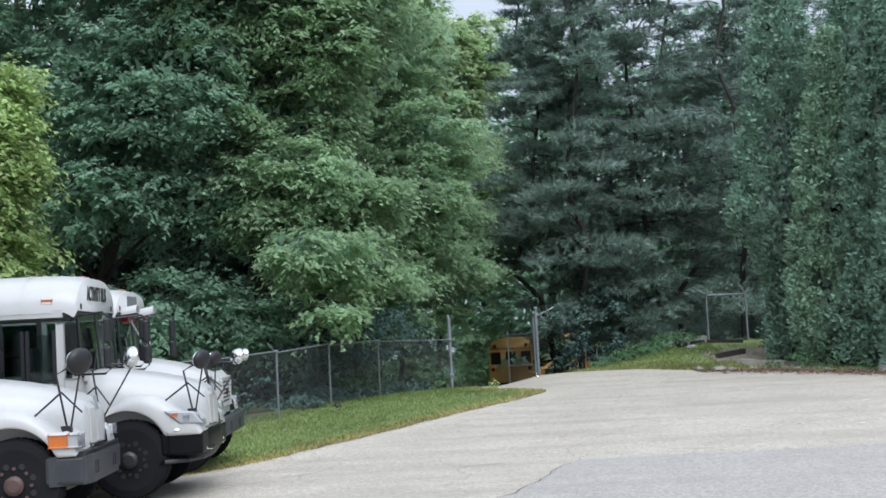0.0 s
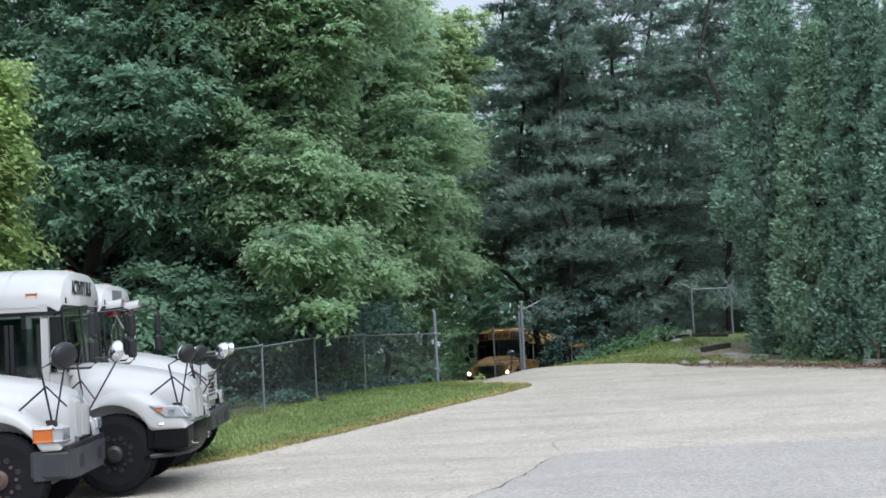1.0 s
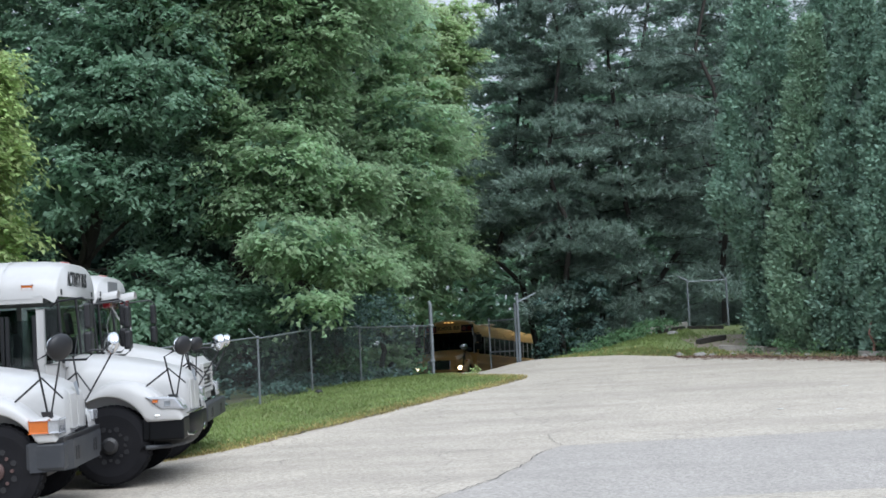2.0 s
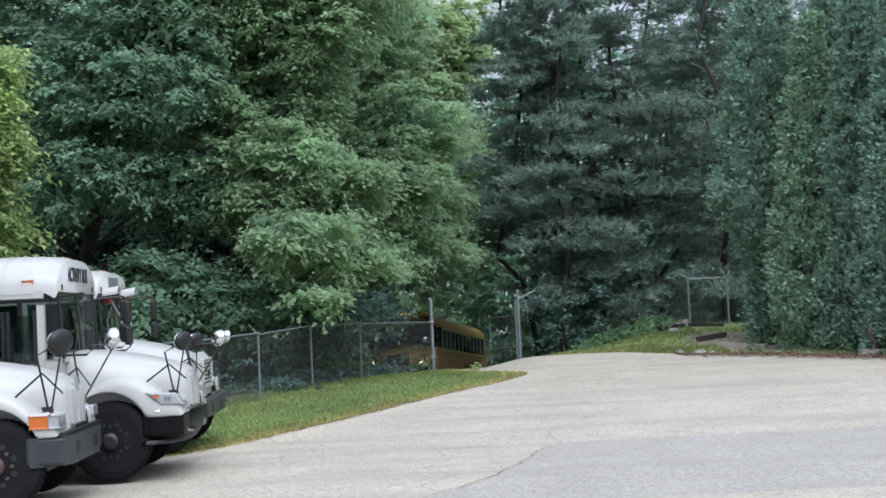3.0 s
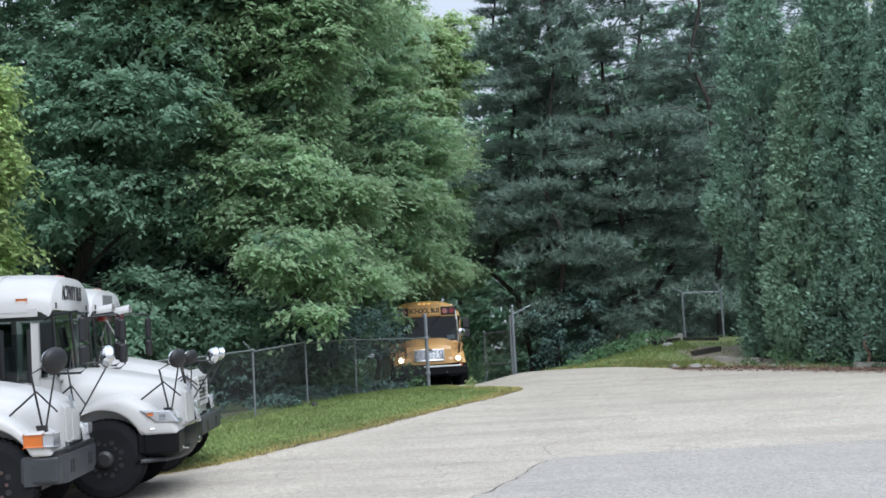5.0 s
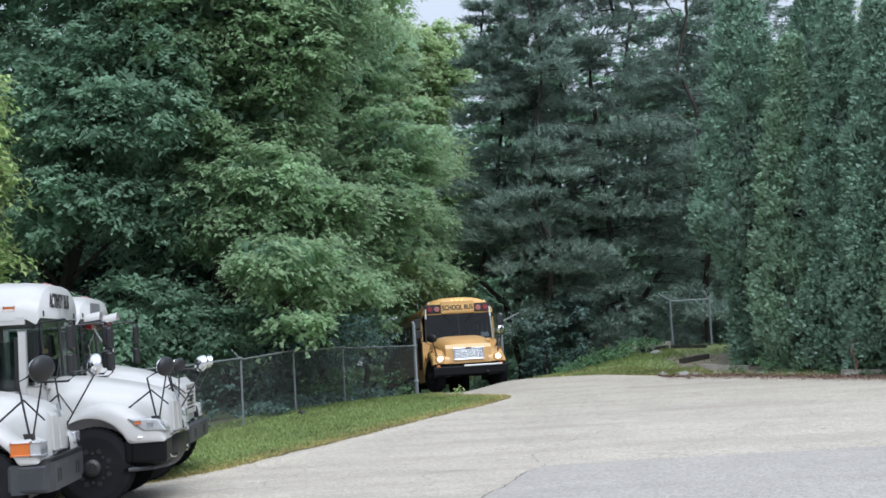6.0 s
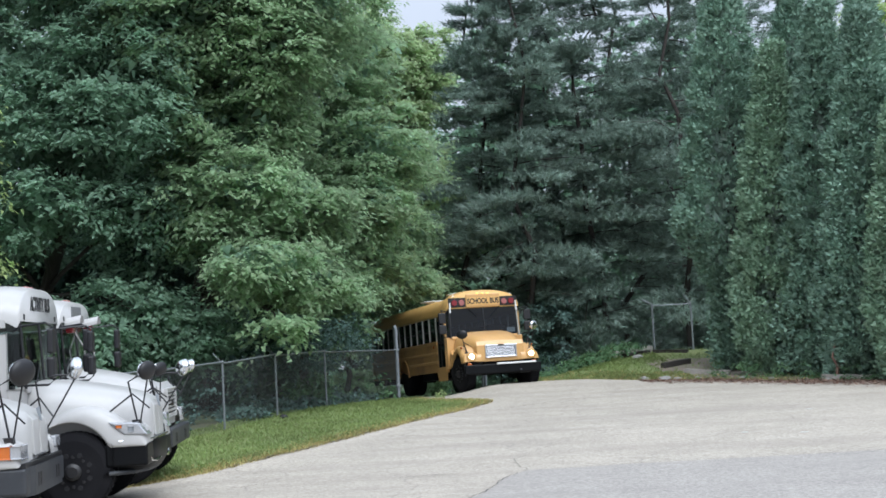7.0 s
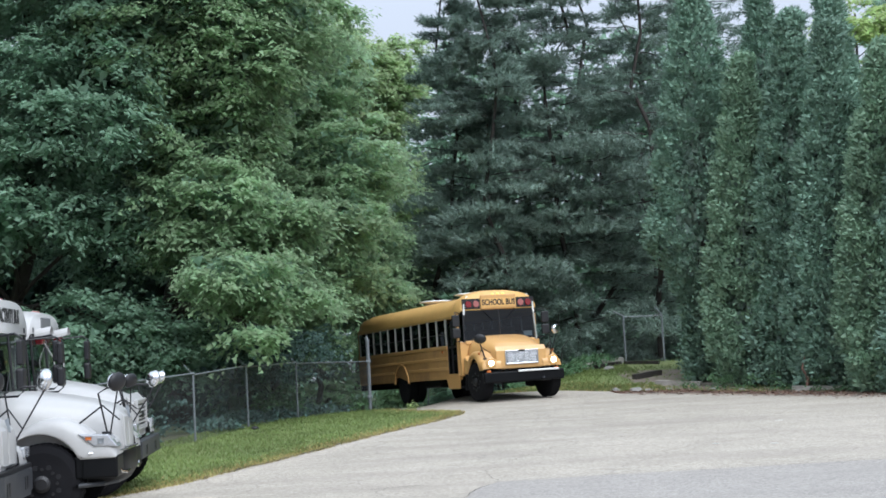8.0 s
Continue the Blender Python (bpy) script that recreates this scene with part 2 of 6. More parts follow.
def asphalt(name, color, dark, light, cracks):
    """Worn paving: broad stains, stone grain, fine cracks."""
    m = material(name, color, 0.85, vary=0.13, scale=0.9, fine=55, bump=0.5, dirt=light, dirt_amount=0.55)
    n, l = m.node_tree.nodes, m.node_tree.links
    b = n["Principled BSDF"]
    co = n.new("ShaderNodeTexCoord").outputs["Object"]
    last = b.inputs["Base Color"].links[0].from_socket
    # stones in the wearing course
    v = n.new("ShaderNodeTexVoronoi")
    v.inputs["Scale"].default_value = 34
    l.new(co, v.inputs["Vector"])
    r = n.new("ShaderNodeMapRange")
    r.inputs[3].default_value, r.inputs[4].default_value = 0.72, 1.22
    sep = n.new("ShaderNodeSeparateColor")
    l.new(v.outputs["Color"], sep.inputs[0])
    l.new(sep.outputs[0], r.inputs[0])
    h = n.new("ShaderNodeHueSaturation")
    l.new(last, h.inputs["Color"])
    l.new(r.outputs[0], h.inputs["Value"])
    last = h.outputs[0]
    # long faint tyre and water stains
    mp = n.new("ShaderNodeMapping")
    mp.inputs["Scale"].default_value = (0.12, 0.75, 1)
    mp.inputs["Rotation"].default_value = (0, 0, 0.25)
    l.new(co, mp.inputs[0])
    st = n.new("ShaderNodeTexNoise")
    st.inputs["Scale"].default_value, st.inputs["Detail"].default_value = 1.3, 7
    l.new(mp.outputs[0], st.inputs["Vector"])
    sr = n.new("ShaderNodeMapRange")
    sr.inputs[1].default_value, sr.inputs[2].default_value, sr.inputs[4].default_value = 0.48, 0.72, 0.55
    l.new(st.outputs[0], sr.inputs[0])
    mx = n.new("ShaderNodeMix")
    mx.data_type = "RGBA"
    mx.inputs[7].default_value = (*dark, 1)
    l.new(sr.outputs[0], mx.inputs[0])
    l.new(last, mx.inputs[6])
    last = mx.outputs[2]
    if cracks:
        warp = n.new("ShaderNodeTexNoise")
        warp.inputs["Scale"].default_value = 0.9
        l.new(co, warp.inputs["Vector"])
        va = n.new("ShaderNodeVectorMath")
        va.operation = "ADD"
        l.new(co, va.inputs[0])
        l.new(warp.outputs["Color"], va.inputs[1])
        cr = n.new("ShaderNodeTexVoronoi")
        cr.feature = "DISTANCE_TO_EDGE"
        cr.inputs["Scale"].default_value = 0.33
        l.new(va.outputs[0], cr.inputs["Vector"])
        c2 = n.new("ShaderNodeMapRange")
        c2.inputs[1].default_value, c2.inputs[2].default_value = 0.002, 0.009
        c2.inputs[3].default_value, c2.inputs[4].default_value = 0.22, 0.0
        l.new(cr.outputs["Distance"], c2.inputs[0])
        m2 = n.new("ShaderNodeMix")
        m2.data_type = "RGBA"
        m2.inputs[7].default_value = (0.06, 0.058, 0.055, 1)
        l.new(c2.outputs[0], m2.inputs[0])
        l.new(last, m2.inputs[6])
        last = m2.outputs[2]
    l.new(last, b.inputs["Base Color"])
    return m


LOT_MAT = asphalt("old_bleached_asphalt", (0.375, 0.336, 0.28), (0.25, 0.222, 0.188), (0.46, 0.415, 0.35), True)
PATCH_MAT = asphalt("newer_grey_asphalt", (0.318, 0.293, 0.264), (0.265, 0.245, 0.22), (0.35, 0.325, 0.292), False)
DRIVE_MAT = asphalt("drive_asphalt", (0.16, 0.155, 0.15), (0.11, 0.11, 0.11), (0.22, 0.21, 0.2), False)
SOIL_MAT = material("woodland_soil", (0.075, 0.075, 0.04), 0.95, vary=0.35, scale=0.8, fine=14, bump=0.4, dirt=(0.06, 0.10, 0.03), dirt_amount=0.7)
DIRT_MAT = material("bare_brown_soil", (0.21, 0.17, 0.135), 0.95, vary=0.3, scale=0.9, fine=16, bump=0.5, dirt=(0.15, 0.16, 0.09), dirt_amount=0.5)
TURF_MAT = material("mown_turf", (0.15, 0.195, 0.065), 0.95, vary=0.25, scale=0.7, fine=18, bump=0.4, dirt=(0.26, 0.24, 0.10), dirt_amount=0.45)


# ---- mesh helpers ----
def part(name, bm, mat, parent=None, label="", soft=False):
    """Links a bmesh as one mesh object under parent."""
    bmesh.ops.recalc_face_normals(bm, faces=bm.faces)
    me = bpy.data.meshes.new(name)
    bm.to_mesh(me)
    bm.free()
    return linked(name, me, mat, parent, label, soft)


def linked(name, me, mat, parent=None, label="", soft=False):
    if not me.materials:
        me.materials.append(mat)
    if soft:
        me.polygons.foreach_set("use_smooth", [True] * len(me.polygons))
    ob = new(name, me)
    ob.parent = parent
    if label:
        tagged(ob, label)
    return ob


def box(x0, x1, y0, y1, z0, z1, bevel=0.0, bm=None):
    bm = bm or bmesh.new()
    made = bmesh.ops.create_cube(bm, size=1)["verts"]
    for v in made:
        v.co = Vector((x0 + (v.co.x + 0.5) * (x1 - x0), y0 + (v.co.y + 0.5) * (y1 - y0), z0 + (v.co.z + 0.5) * (z1 - z0)))
    if bevel:
        edges = list({e for v in made for e in v.link_edges})
        bmesh.ops.bevel(bm, geom=edges, offset=bevel, segments=2, affect="EDGES", profile=0.5)
    return bm


def tube(points, r, sides=6, r_end=None, bm=None):
    """A round bar along points, tapering to r_end, with closed ends."""
    bm = bm or bmesh.new()
    pts = [Vector(p) for p in points]
    r_end = r if r_end is None else r_end
    rings = []
    for i, p in enumerate(pts):
        d = (pts[min(i + 1, len(pts) - 1)] - pts[max(i - 1, 0)]).normalized()
        u = d.cross(Vector((0.31, 0.17, 0.93)) if abs(d.z) < 0.9 else Vector((1, 0, 0))).normalized()
        w = d.cross(u)
        k = r + (r_end - r) * i / max(1, len(pts) - 1)
        rings.append([bm.verts.new(p + (u * math.cos(a) + w * math.sin(a)) * k) for a in [2 * math.pi * s / sides for s in range(sides)]])
    for a, b in zip(rings, rings[1:]):
        for i in range(sides):
            bm.faces.new((a[i], a[(i + 1) % sides], b[(i + 1) % sides], b[i]))
    bm.faces.new(rings[0])
    bm.faces.new(rings[-1])
    return bm


def prism(outline, y0, y1, bevel=0.0):
    """An outline in X and Z, drawn out from y0 to y1."""
    bm = bmesh.new()
    a = [bm.verts.new((x, y0, z)) for x, z in outline]
    b = [bm.verts.new((x, y1, z)) for x, z in outline]
    f0, f1 = bm.faces.new(a), bm.faces.new(b)
    for i in range(len(a)):
        j = (i + 1) % len(a)
        bm.faces.new((a[i], a[j], b[j], b[i]))
    if bevel:
        bmesh.ops.bevel(bm, geom=list({e for f in (f0, f1) for e in f.edges}), offset=bevel, segments=2, affect="EDGES", profile=0.5)
    bmesh.ops.triangulate(bm, faces=[f for f in bm.faces if len(f.verts) > 4])
    return bm


def loft(sections, caps=True, closed=False):
    """Skin over rows of points."""
    bm = bmesh.new()
    rows = [[bm.verts.new(p) for p in s] for s in sections]
    n = len(rows[0])
    for a, b in zip(rows, rows[1:]):
        for i in range(n if closed else n - 1):
            j = (i + 1) % n
            bm.faces.new((a[i], a[j], b[j], b[i]))
    if caps:
        bm.faces.new(rows[0])
        bm.faces.new(rows[-1])
    return bm


def lathe(profile, axis="Y", sides=28, bm=None):
    """Turns (radius, along) pairs round an axis through the origin."""
    bm = bm or bmesh.new()
    rows = []
    for r, h in profile:
        row = []
        for s in range(sides):
            a = 2 * math.pi * s / sides
            c, d = r * math.cos(a), r * math.sin(a)
            row.append(bm.verts.new((c, h, d) if axis == "Y" else ((h, c, d) if axis == "X" else (c, d, h))))
        rows.append(row)
    for a, b in zip(rows, rows[1:]):
        for i in range(sides):
            j = (i + 1) % sides
            bm.faces.new((a[i], a[j], b[j], b[i]))
    bm.faces.new(rows[0])
    bm.faces.new(rows[-1])
    return bm


def ball(c, r, sides=16, bm=None):
    bm = bm or bmesh.new()
    made = bmesh.ops.create_uvsphere(bm, u_segments=sides, v_segments=sides // 2, radius=1)["verts"]
    for v in made:
        v.co = Vector((c[0] + v.co.x * r[0], c[1] + v.co.y * r[1], c[2] + v.co.z * r[2]))
    return bm


def words(name, text, size, mat, parent, place, label="", squeeze=1.0, fat=0.006):
    """Flat lettering from the built-in font."""
    cu = bpy.data.curves.new(name, "FONT")
    cu.body, cu.size, cu.extrude, cu.align_x, cu.align_y, cu.offset = text, size, 0.003, "CENTER", "CENTER", fat
    tmp = new(name, cu)
    me = bpy.data.meshes.new_from_object(tmp)
    bpy.data.objects.remove(tmp)
    me.transform(place @ Matrix.Diagonal((squeeze, 1, 1, 1)))
    return linked(name, me, mat, parent, label)


def empty(name, m, label, category, group="", kind=""):
    ob = new(name)
    ob.matrix_basis = m
    return tagged(ob, label, category, group, kind)


def sheet(name, xs_of, ys, lift, mat, label="", category="", kind="structure", edge=0.0):
    """A skin over the ground: for each y a row of x values."""
    rows = [[(x, y, land(x, y) + lift) for x in xs_of(y)] for y in ys]
    n = len(rows[0])
    verts = [p for r in rows for p in r]
    faces = [(j * n + i, j * n + i + 1, (j + 1) * n + i + 1, (j + 1) * n + i) for j in range(len(rows) - 1) for i in range(n - 1)]
    if edge:
        # turned-down rim
        rim = [j * n for j in range(len(rows))] + [(len(rows) - 1) * n + i for i in range(1, n)] + [j * n + n - 1 for j in range(len(rows) - 2, -1, -1)]
        base = len(verts)
        verts += [(verts[k][0], verts[k][1], verts[k][2] - edge) for k in rim]
        faces += [(rim[i + 1], rim[i], base + i, base + i + 1) for i in range(len(rim) - 1)]
    me = bpy.data.meshes.new(name)
    me.from_pydata(verts, [], faces)
    ob = linked(name, me, mat, soft=True)
    return tagged(ob, label, category, "", kind)


# ---- ground, lot, patch, verge ----
def spread(lo, hi, fine_lo, fine_hi, step, far):
    mid = list(np.arange(fine_lo, fine_hi + 1e-6, step))
    return [lo + (fine_lo - lo) * (k / far) ** 0.5 for k in range(far)] + mid + [fine_hi + (hi - fine_hi) * ((k + 1) / far) ** 2 for k in range(far)]


LAND_X = spread(-900, 900, -30, 34, 0.8, 14)
LAND_Y = spread(-900, 1400, 10, 90, 0.8, 14)
sheet("ground", lambda y: LAND_X, LAND_Y, 0.0, SOIL_MAT, "dark woodland soil with leaf litter and moss", "ground")


def lot_edge(y):
    """Ragged left edge of the lot: out along the verge to its tip, then back to the gate."""
    e = curve(y, [-60, 10, 20, 23, 27, 31, 33, 34.5, 35.6, 36.2, 36.7, 37.4, 38.6, 41, 43.0, 44.5], [-40, -16, -6.0, -3.4, -1.5, 0.25, 1.2, 1.9, 2.28, 2.34, 2.25, 1.95, 1.45, 0.95, 0.75, 0.7])
    return e + 0.09 + 0.10 * soft_noise(3.1, y, 1.3) + 0.05 * soft_noise(9.1, y, 4.0)


def lot_far(x):
    """Far edge of the lot as a function of x, right of the gate."""
    return curve(x, [0, 3.2, 5.0, 6.5, 9.0, 11.0, 14, 40], [44.5, 44.3, 42.6, 41.3, 39.3, 36.6, 34.2, 20])


def lot_right(y):
    r = curve(y, [-60, 20, 34.2, 36.6, 39.3, 41.3, 42.6, 44.3, 44.6], [40, 40, 14, 11.0, 9.0, 6.5, 5.0, 3.5, 3.3])
    return r + 0.12 * soft_noise(7.7, y, 1.1)


LOT_Y = list(np.arange(-60, 16, 4.0)) + list(np.arange(16, 44.51, 0.25))
sheet("parking_lot", lambda y: list(np.linspace(lot_edge(y), lot_right(y), 44)), LOT_Y, 0.035, LOT_MAT,
      "bleached old asphalt lot with cracks and worn stone grain", "parking lot", edge=0.08)


def drive_mid(y):
    return curve(y, [44.5, 47, 50, 53, 57, 62, 68, 78, 95, 140], [2.3, 1.4, 0.2, -0.5, 0.2, 2.0, 4.8, 9.0, 18, 45])


sheet("drive", lambda y: list(np.linspace(drive_mid(y) - 2.1, drive_mid(y) + 2.1, 9)), list(np.arange(44.52, 140, 0.5)), 0.03, DRIVE_MAT,
      "dark asphalt drive curving down behind the gate", "road", edge=0.06)


def patch_left(y):
    return curve(y, [10, 18, 19.6, 20.7, 21.5], [-3.4, 0.75, 1.3, 1.55, 1.95]) + 0.05 * soft_noise(1.7, y, 2.5)


def patch_far(x):
    return curve(x, [1.9, 6.5, 20], [21.55, 21.6, 21.4]) + 0.06 * soft_noise(x, 2.2, 1.7)


PATCH_ROWS = list(np.linspace(0, 1, 48))
verts, n_across = [], 60
for k in PATCH_ROWS:
    for s in np.linspace(0, 1, n_across):
        y0 = 2 + k * 19.55
        x = patch_left(y0) * (1 - s) + 22 * s
        y = 2 + k * (patch_far(x) - 2)
        verts.append((x, y, land(x, y) + 0.045))
me = bpy.data.meshes.new("paving_patch")
me.from_pydata(verts, [], [(j * n_across + i, j * n_across + i + 1, (j + 1) * n_across + i + 1, (j + 1) * n_across + i) for j in range(len(PATCH_ROWS) - 1) for i in range(n_across - 1)])
tagged(linked("paving_patch", me, PATCH_MAT, soft=True), "smooth grey newer asphalt patch laid over the old lot", "paving patch", "", "structure")


# ---- seams and cracks in the paving ----
def crack(points, width, label, seed):
    """An uneven dark line lying in the asphalt."""
    rng = random.Random(seed)
    fine = []
    for (x0, y0), (x1, y1) in zip(points, points[1:]):
        n = max(2, int(math.hypot(x1 - x0, y1 - y0) / 0.12))
        fine += [(x0 + (x1 - x0) * k / n, y0 + (y1 - y0) * k / n) for k in range(n)]
    fine.append(points[-1])
    verts, faces = [], []
    for k, (x, y) in enumerate(fine):
        x, y = x + rng.gauss(0, 0.02), y + rng.gauss(0, 0.02)
        dx, dy = (fine[min(k + 1, len(fine) - 1)][0] - fine[max(k - 1, 0)][0], fine[min(k + 1, len(fine) - 1)][1] - fine[max(k - 1, 0)][1])
        d = math.hypot(dx, dy) or 1
        w = width * rng.uniform(0.35, 1.0) * (0.3 if k in (0, len(fine) - 1) else 1)
        z = land(x, y) + 0.052
        verts += [(x - dy / d * w, y + dx / d * w, z), (x + dy / d * w, y - dx / d * w, z)]
        if k:
            faces.append((2 * k - 2, 2 * k - 1, 2 * k + 1, 2 * k))
    me = bpy.data.meshes.new("crack")
    me.from_pydata(verts, [], faces)
    tagged(linked("crack", me, TAR), label, "crack", "cracks in the lot", "structure")


crack([(patch_left(y), y) for y in np.arange(14.0, 21.5, 0.4)], 0.012, "dark seam along the edge of the newer paving", 1)
crack([(x, patch_far(x)) for x in np.arange(1.95, 16.0, 0.5)], 0.010, "dark seam along the edge of the newer paving", 2)
crack([(lot_edge(y) + 0.05, y) for y in np.arange(24.0, 36.4, 0.3)], 0.035, "dark broken edge of the asphalt along the grass", 8)
crack([(0.0, 21.3), (0.45, 21.5), (0.85, 21.55)], 0.02, "short dark crack in the old asphalt", 3)
crack([(-2.45, 21.2), (-2.1, 21.45), (-1.75, 21.5)], 0.018, "short dark crack in the old asphalt", 4)
crack([(1.95, 21.55), (1.85, 22.9), (2.6, 24.6), (3.4, 26.1), (5.0, 27.4), (7.2, 28.2)], 0.006, "long fine crack in the old asphalt", 5)
crack([(2.4, 33.0), (3.8, 34.6), (5.4, 35.2)], 0.02, "long fine crack in the old asphalt", 6)
crack([(4.2, 30.4), (6.5, 30.9), (9.5, 30.6)], 0.014, "long fine crack in the old asphalt", 7)


# ---- fence line ----
FENCE = [(-9.6, 20.5), (-7.6, 24.0), (-5.9, 27.0), (-4.75, 29.2), (-3.6, 31.6), (-2.72, 35.0), (-1.69, 38.5), (0.25, 44.0)]


def fence_x(y):
    return curve(y, [p[1] for p in FENCE], [p[0] for p in FENCE])


sheet("verge", lambda y: list(np.linspace(fence_x(y) - 0.9, lot_edge(y) + 0.12, 14)), list(np.arange(19.0, 44.0, 0.4)), 0.02, TURF_MAT,
      "mown grass verge, dry and yellow at the asphalt edge", "grass verge")
sheet("bank", lambda y: list(np.linspace(max(lot_right(y) - 0.1, 3.4), max(lot_right(y), 3.4) + 8.5, 18)), list(np.arange(37.0, 50.5, 0.4)), 0.02, TURF_MAT,
      "rough grassy bank with bare soil above the lot", "grass bank")

sheet("bare_soil", lambda y: list(np.linspace(max(lot_right(y) - 0.12, 8.0 + 0.25 * soft_noise(4.0, y, 0.9)), max(lot_right(y), 8.0) + 8.0, 18)), list(np.arange(30.0, 45.5, 0.4)), 0.035, DIRT_MAT,
      "bare brown soil under the cedars", "soil")


def blades(name, spots, height, mat, label):
    """Grass: one bent triangle pair a blade."""
    n = len(spots)
    rng = np.random.RandomState(len(spots))
    p = np.array(spots)
    a = rng.uniform(0, 2 * np.pi, n)
    h = height * rng.uniform(0.5, 1.3, n)
    lean = rng.normal(0, 0.45, (n, 2)) * h[:, None]
    w = 0.008 + 0.006 * rng.rand(n)
    side = np.c_[np.cos(a), np.sin(a), np.zeros(n)] * w[:, None]
    v = np.empty((n, 4, 3))
    v[:, 0], v[:, 1] = p - side, p + side
    v[:, 2] = p + side * 0.6 + np.c_[lean * 0.4, h * 0.6]
    v[:, 3] = p + np.c_[lean, h * 0.95]
    quick_mesh(name, v, mat, label)


def tri_mesh(name, v, mat, parent):
    """Each row of three points becomes one triangle."""
    n = len(v)
    me = bpy.data.meshes.new(name)
    me.vertices.add(3 * n)
    me.vertices.foreach_set("co", np.ascontiguousarray(v, dtype=np.float32).ravel())
    me.loops.add(3 * n)
    me.loops.foreach_set("vertex_index", np.arange(3 * n, dtype=np.int32))
    me.polygons.add(n)
    me.polygons.foreach_set("loop_start", (np.arange(n) * 3).astype(np.int32))
    me.update(calc_edges=True)
    return linked(name, me, mat, parent)


def quick_mesh(name, v, mat, label="", category="", kind="stuff", parent=None):
    """Each row of four points becomes two triangles: 0 1 2 and 0 2 3."""
    n = len(v)
    me = bpy.data.meshes.new(name)
    me.vertices.add(4 * n)
    me.vertices.foreach_set("co", np.ascontiguousarray(v, dtype=np.float32).ravel())
    idx = (np.arange(n)[:, None] * 4 + np.array([0, 1, 2, 0, 2, 3])).ravel()
    me.loops.add(6 * n)
    me.loops.foreach_set("vertex_index", idx.astype(np.int32))
    me.polygons.add(2 * n)
    me.polygons.foreach_set("loop_start", (np.arange(2 * n) * 3).astype(np.int32))
    me.update(calc_edges=True)
    ob = linked(name, me, mat, parent)
    if parent is None:
        tagged(ob, label, category or "grass", "", kind)
    return ob


def verge_spots(n, seed, rim=False):
    rng = np.random.RandomState(seed)
    out = []
    while len(out) < n:
        y = 44 - 24 * rng.rand() ** 0.8
        a, b = fence_x(y) - 0.8, lot_edge(y)
        x = b + 0.1 - abs(rng.normal(0, 0.35)) if rim else a + (b - a) * rng.rand()
        if not rim and rng.rand() < 0.5 * smooth(0.35, 0.0, b - x):
            continue
        out.append((x, y, land(x, y) + 0.015))
    return out


def bank_spots(n, seed, lo=0.0, hi=8.0):
    rng = np.random.RandomState(seed)
    out = []
    while len(out) < n:
        y = 37.5 + 12 * rng.rand()
        x = max(lot_right(y), 3.4) + lo + (hi - lo) * rng.rand() ** 1.4
        if x > 8.6 and rng.rand() < 0.85:
            continue
        if soft_noise(x, y, 0.8) < -0.22 + 0.25 * rng.rand() and rng.rand() < 0.8:
            continue
        out.append((x, y, land(x, y) + 0.015))
    return out


blades("grass", verge_spots(52000, 1), 0.062, GRASS_MAT, "green mown grass along the chain-link fence")
blades("grass", verge_spots(11000, 2, True), 0.06, STRAW_MAT, "dry straw-coloured grass at the asphalt edge")
blades("grass", bank_spots(24000, 3), 0.085, GRASS_MAT, "rough green grass on the bank")
blades("grass", bank_spots(3500, 4, -0.1, 2.5), 0.09, STRAW_MAT, "dry grass at the foot of the bank")


# ---- buses: X ahead, Y to the bus's left, Z up, origin on the ground under the front axle ----
HALF, COWL, REAR, AXLE2 = 1.21, -0.98, -10.0, -5.85
FIRST, PITCH, WINDOWS = -1.95, 0.715, 11


BODY = {"rise": 0.77, "top": 2.30, "cap": 1.0}


def arch_row(x, wide=1.0, rise=1.0, foot=None):
    """One cross-section of the roof, from the right eave over to the left."""
    foot = BODY["top"] if foot is None else foot
    row = []
    for k in range(19):
        a = math.pi * k / 18
        y = -HALF * wide * math.copysign(abs(math.cos(a)) ** 0.72, math.cos(a))
        row.append((x, y, foot + BODY["rise"] * rise * math.sin(a) ** 0.80))
    return row


def arc(cx, cz, r, a0, a1, n=10):
    return [(cx + r * math.cos(radians(a0 + (a1 - a0) * k / n)), cz + r * math.sin(radians(a0 + (a1 - a0) * k / n))) for k in range(n + 1)]


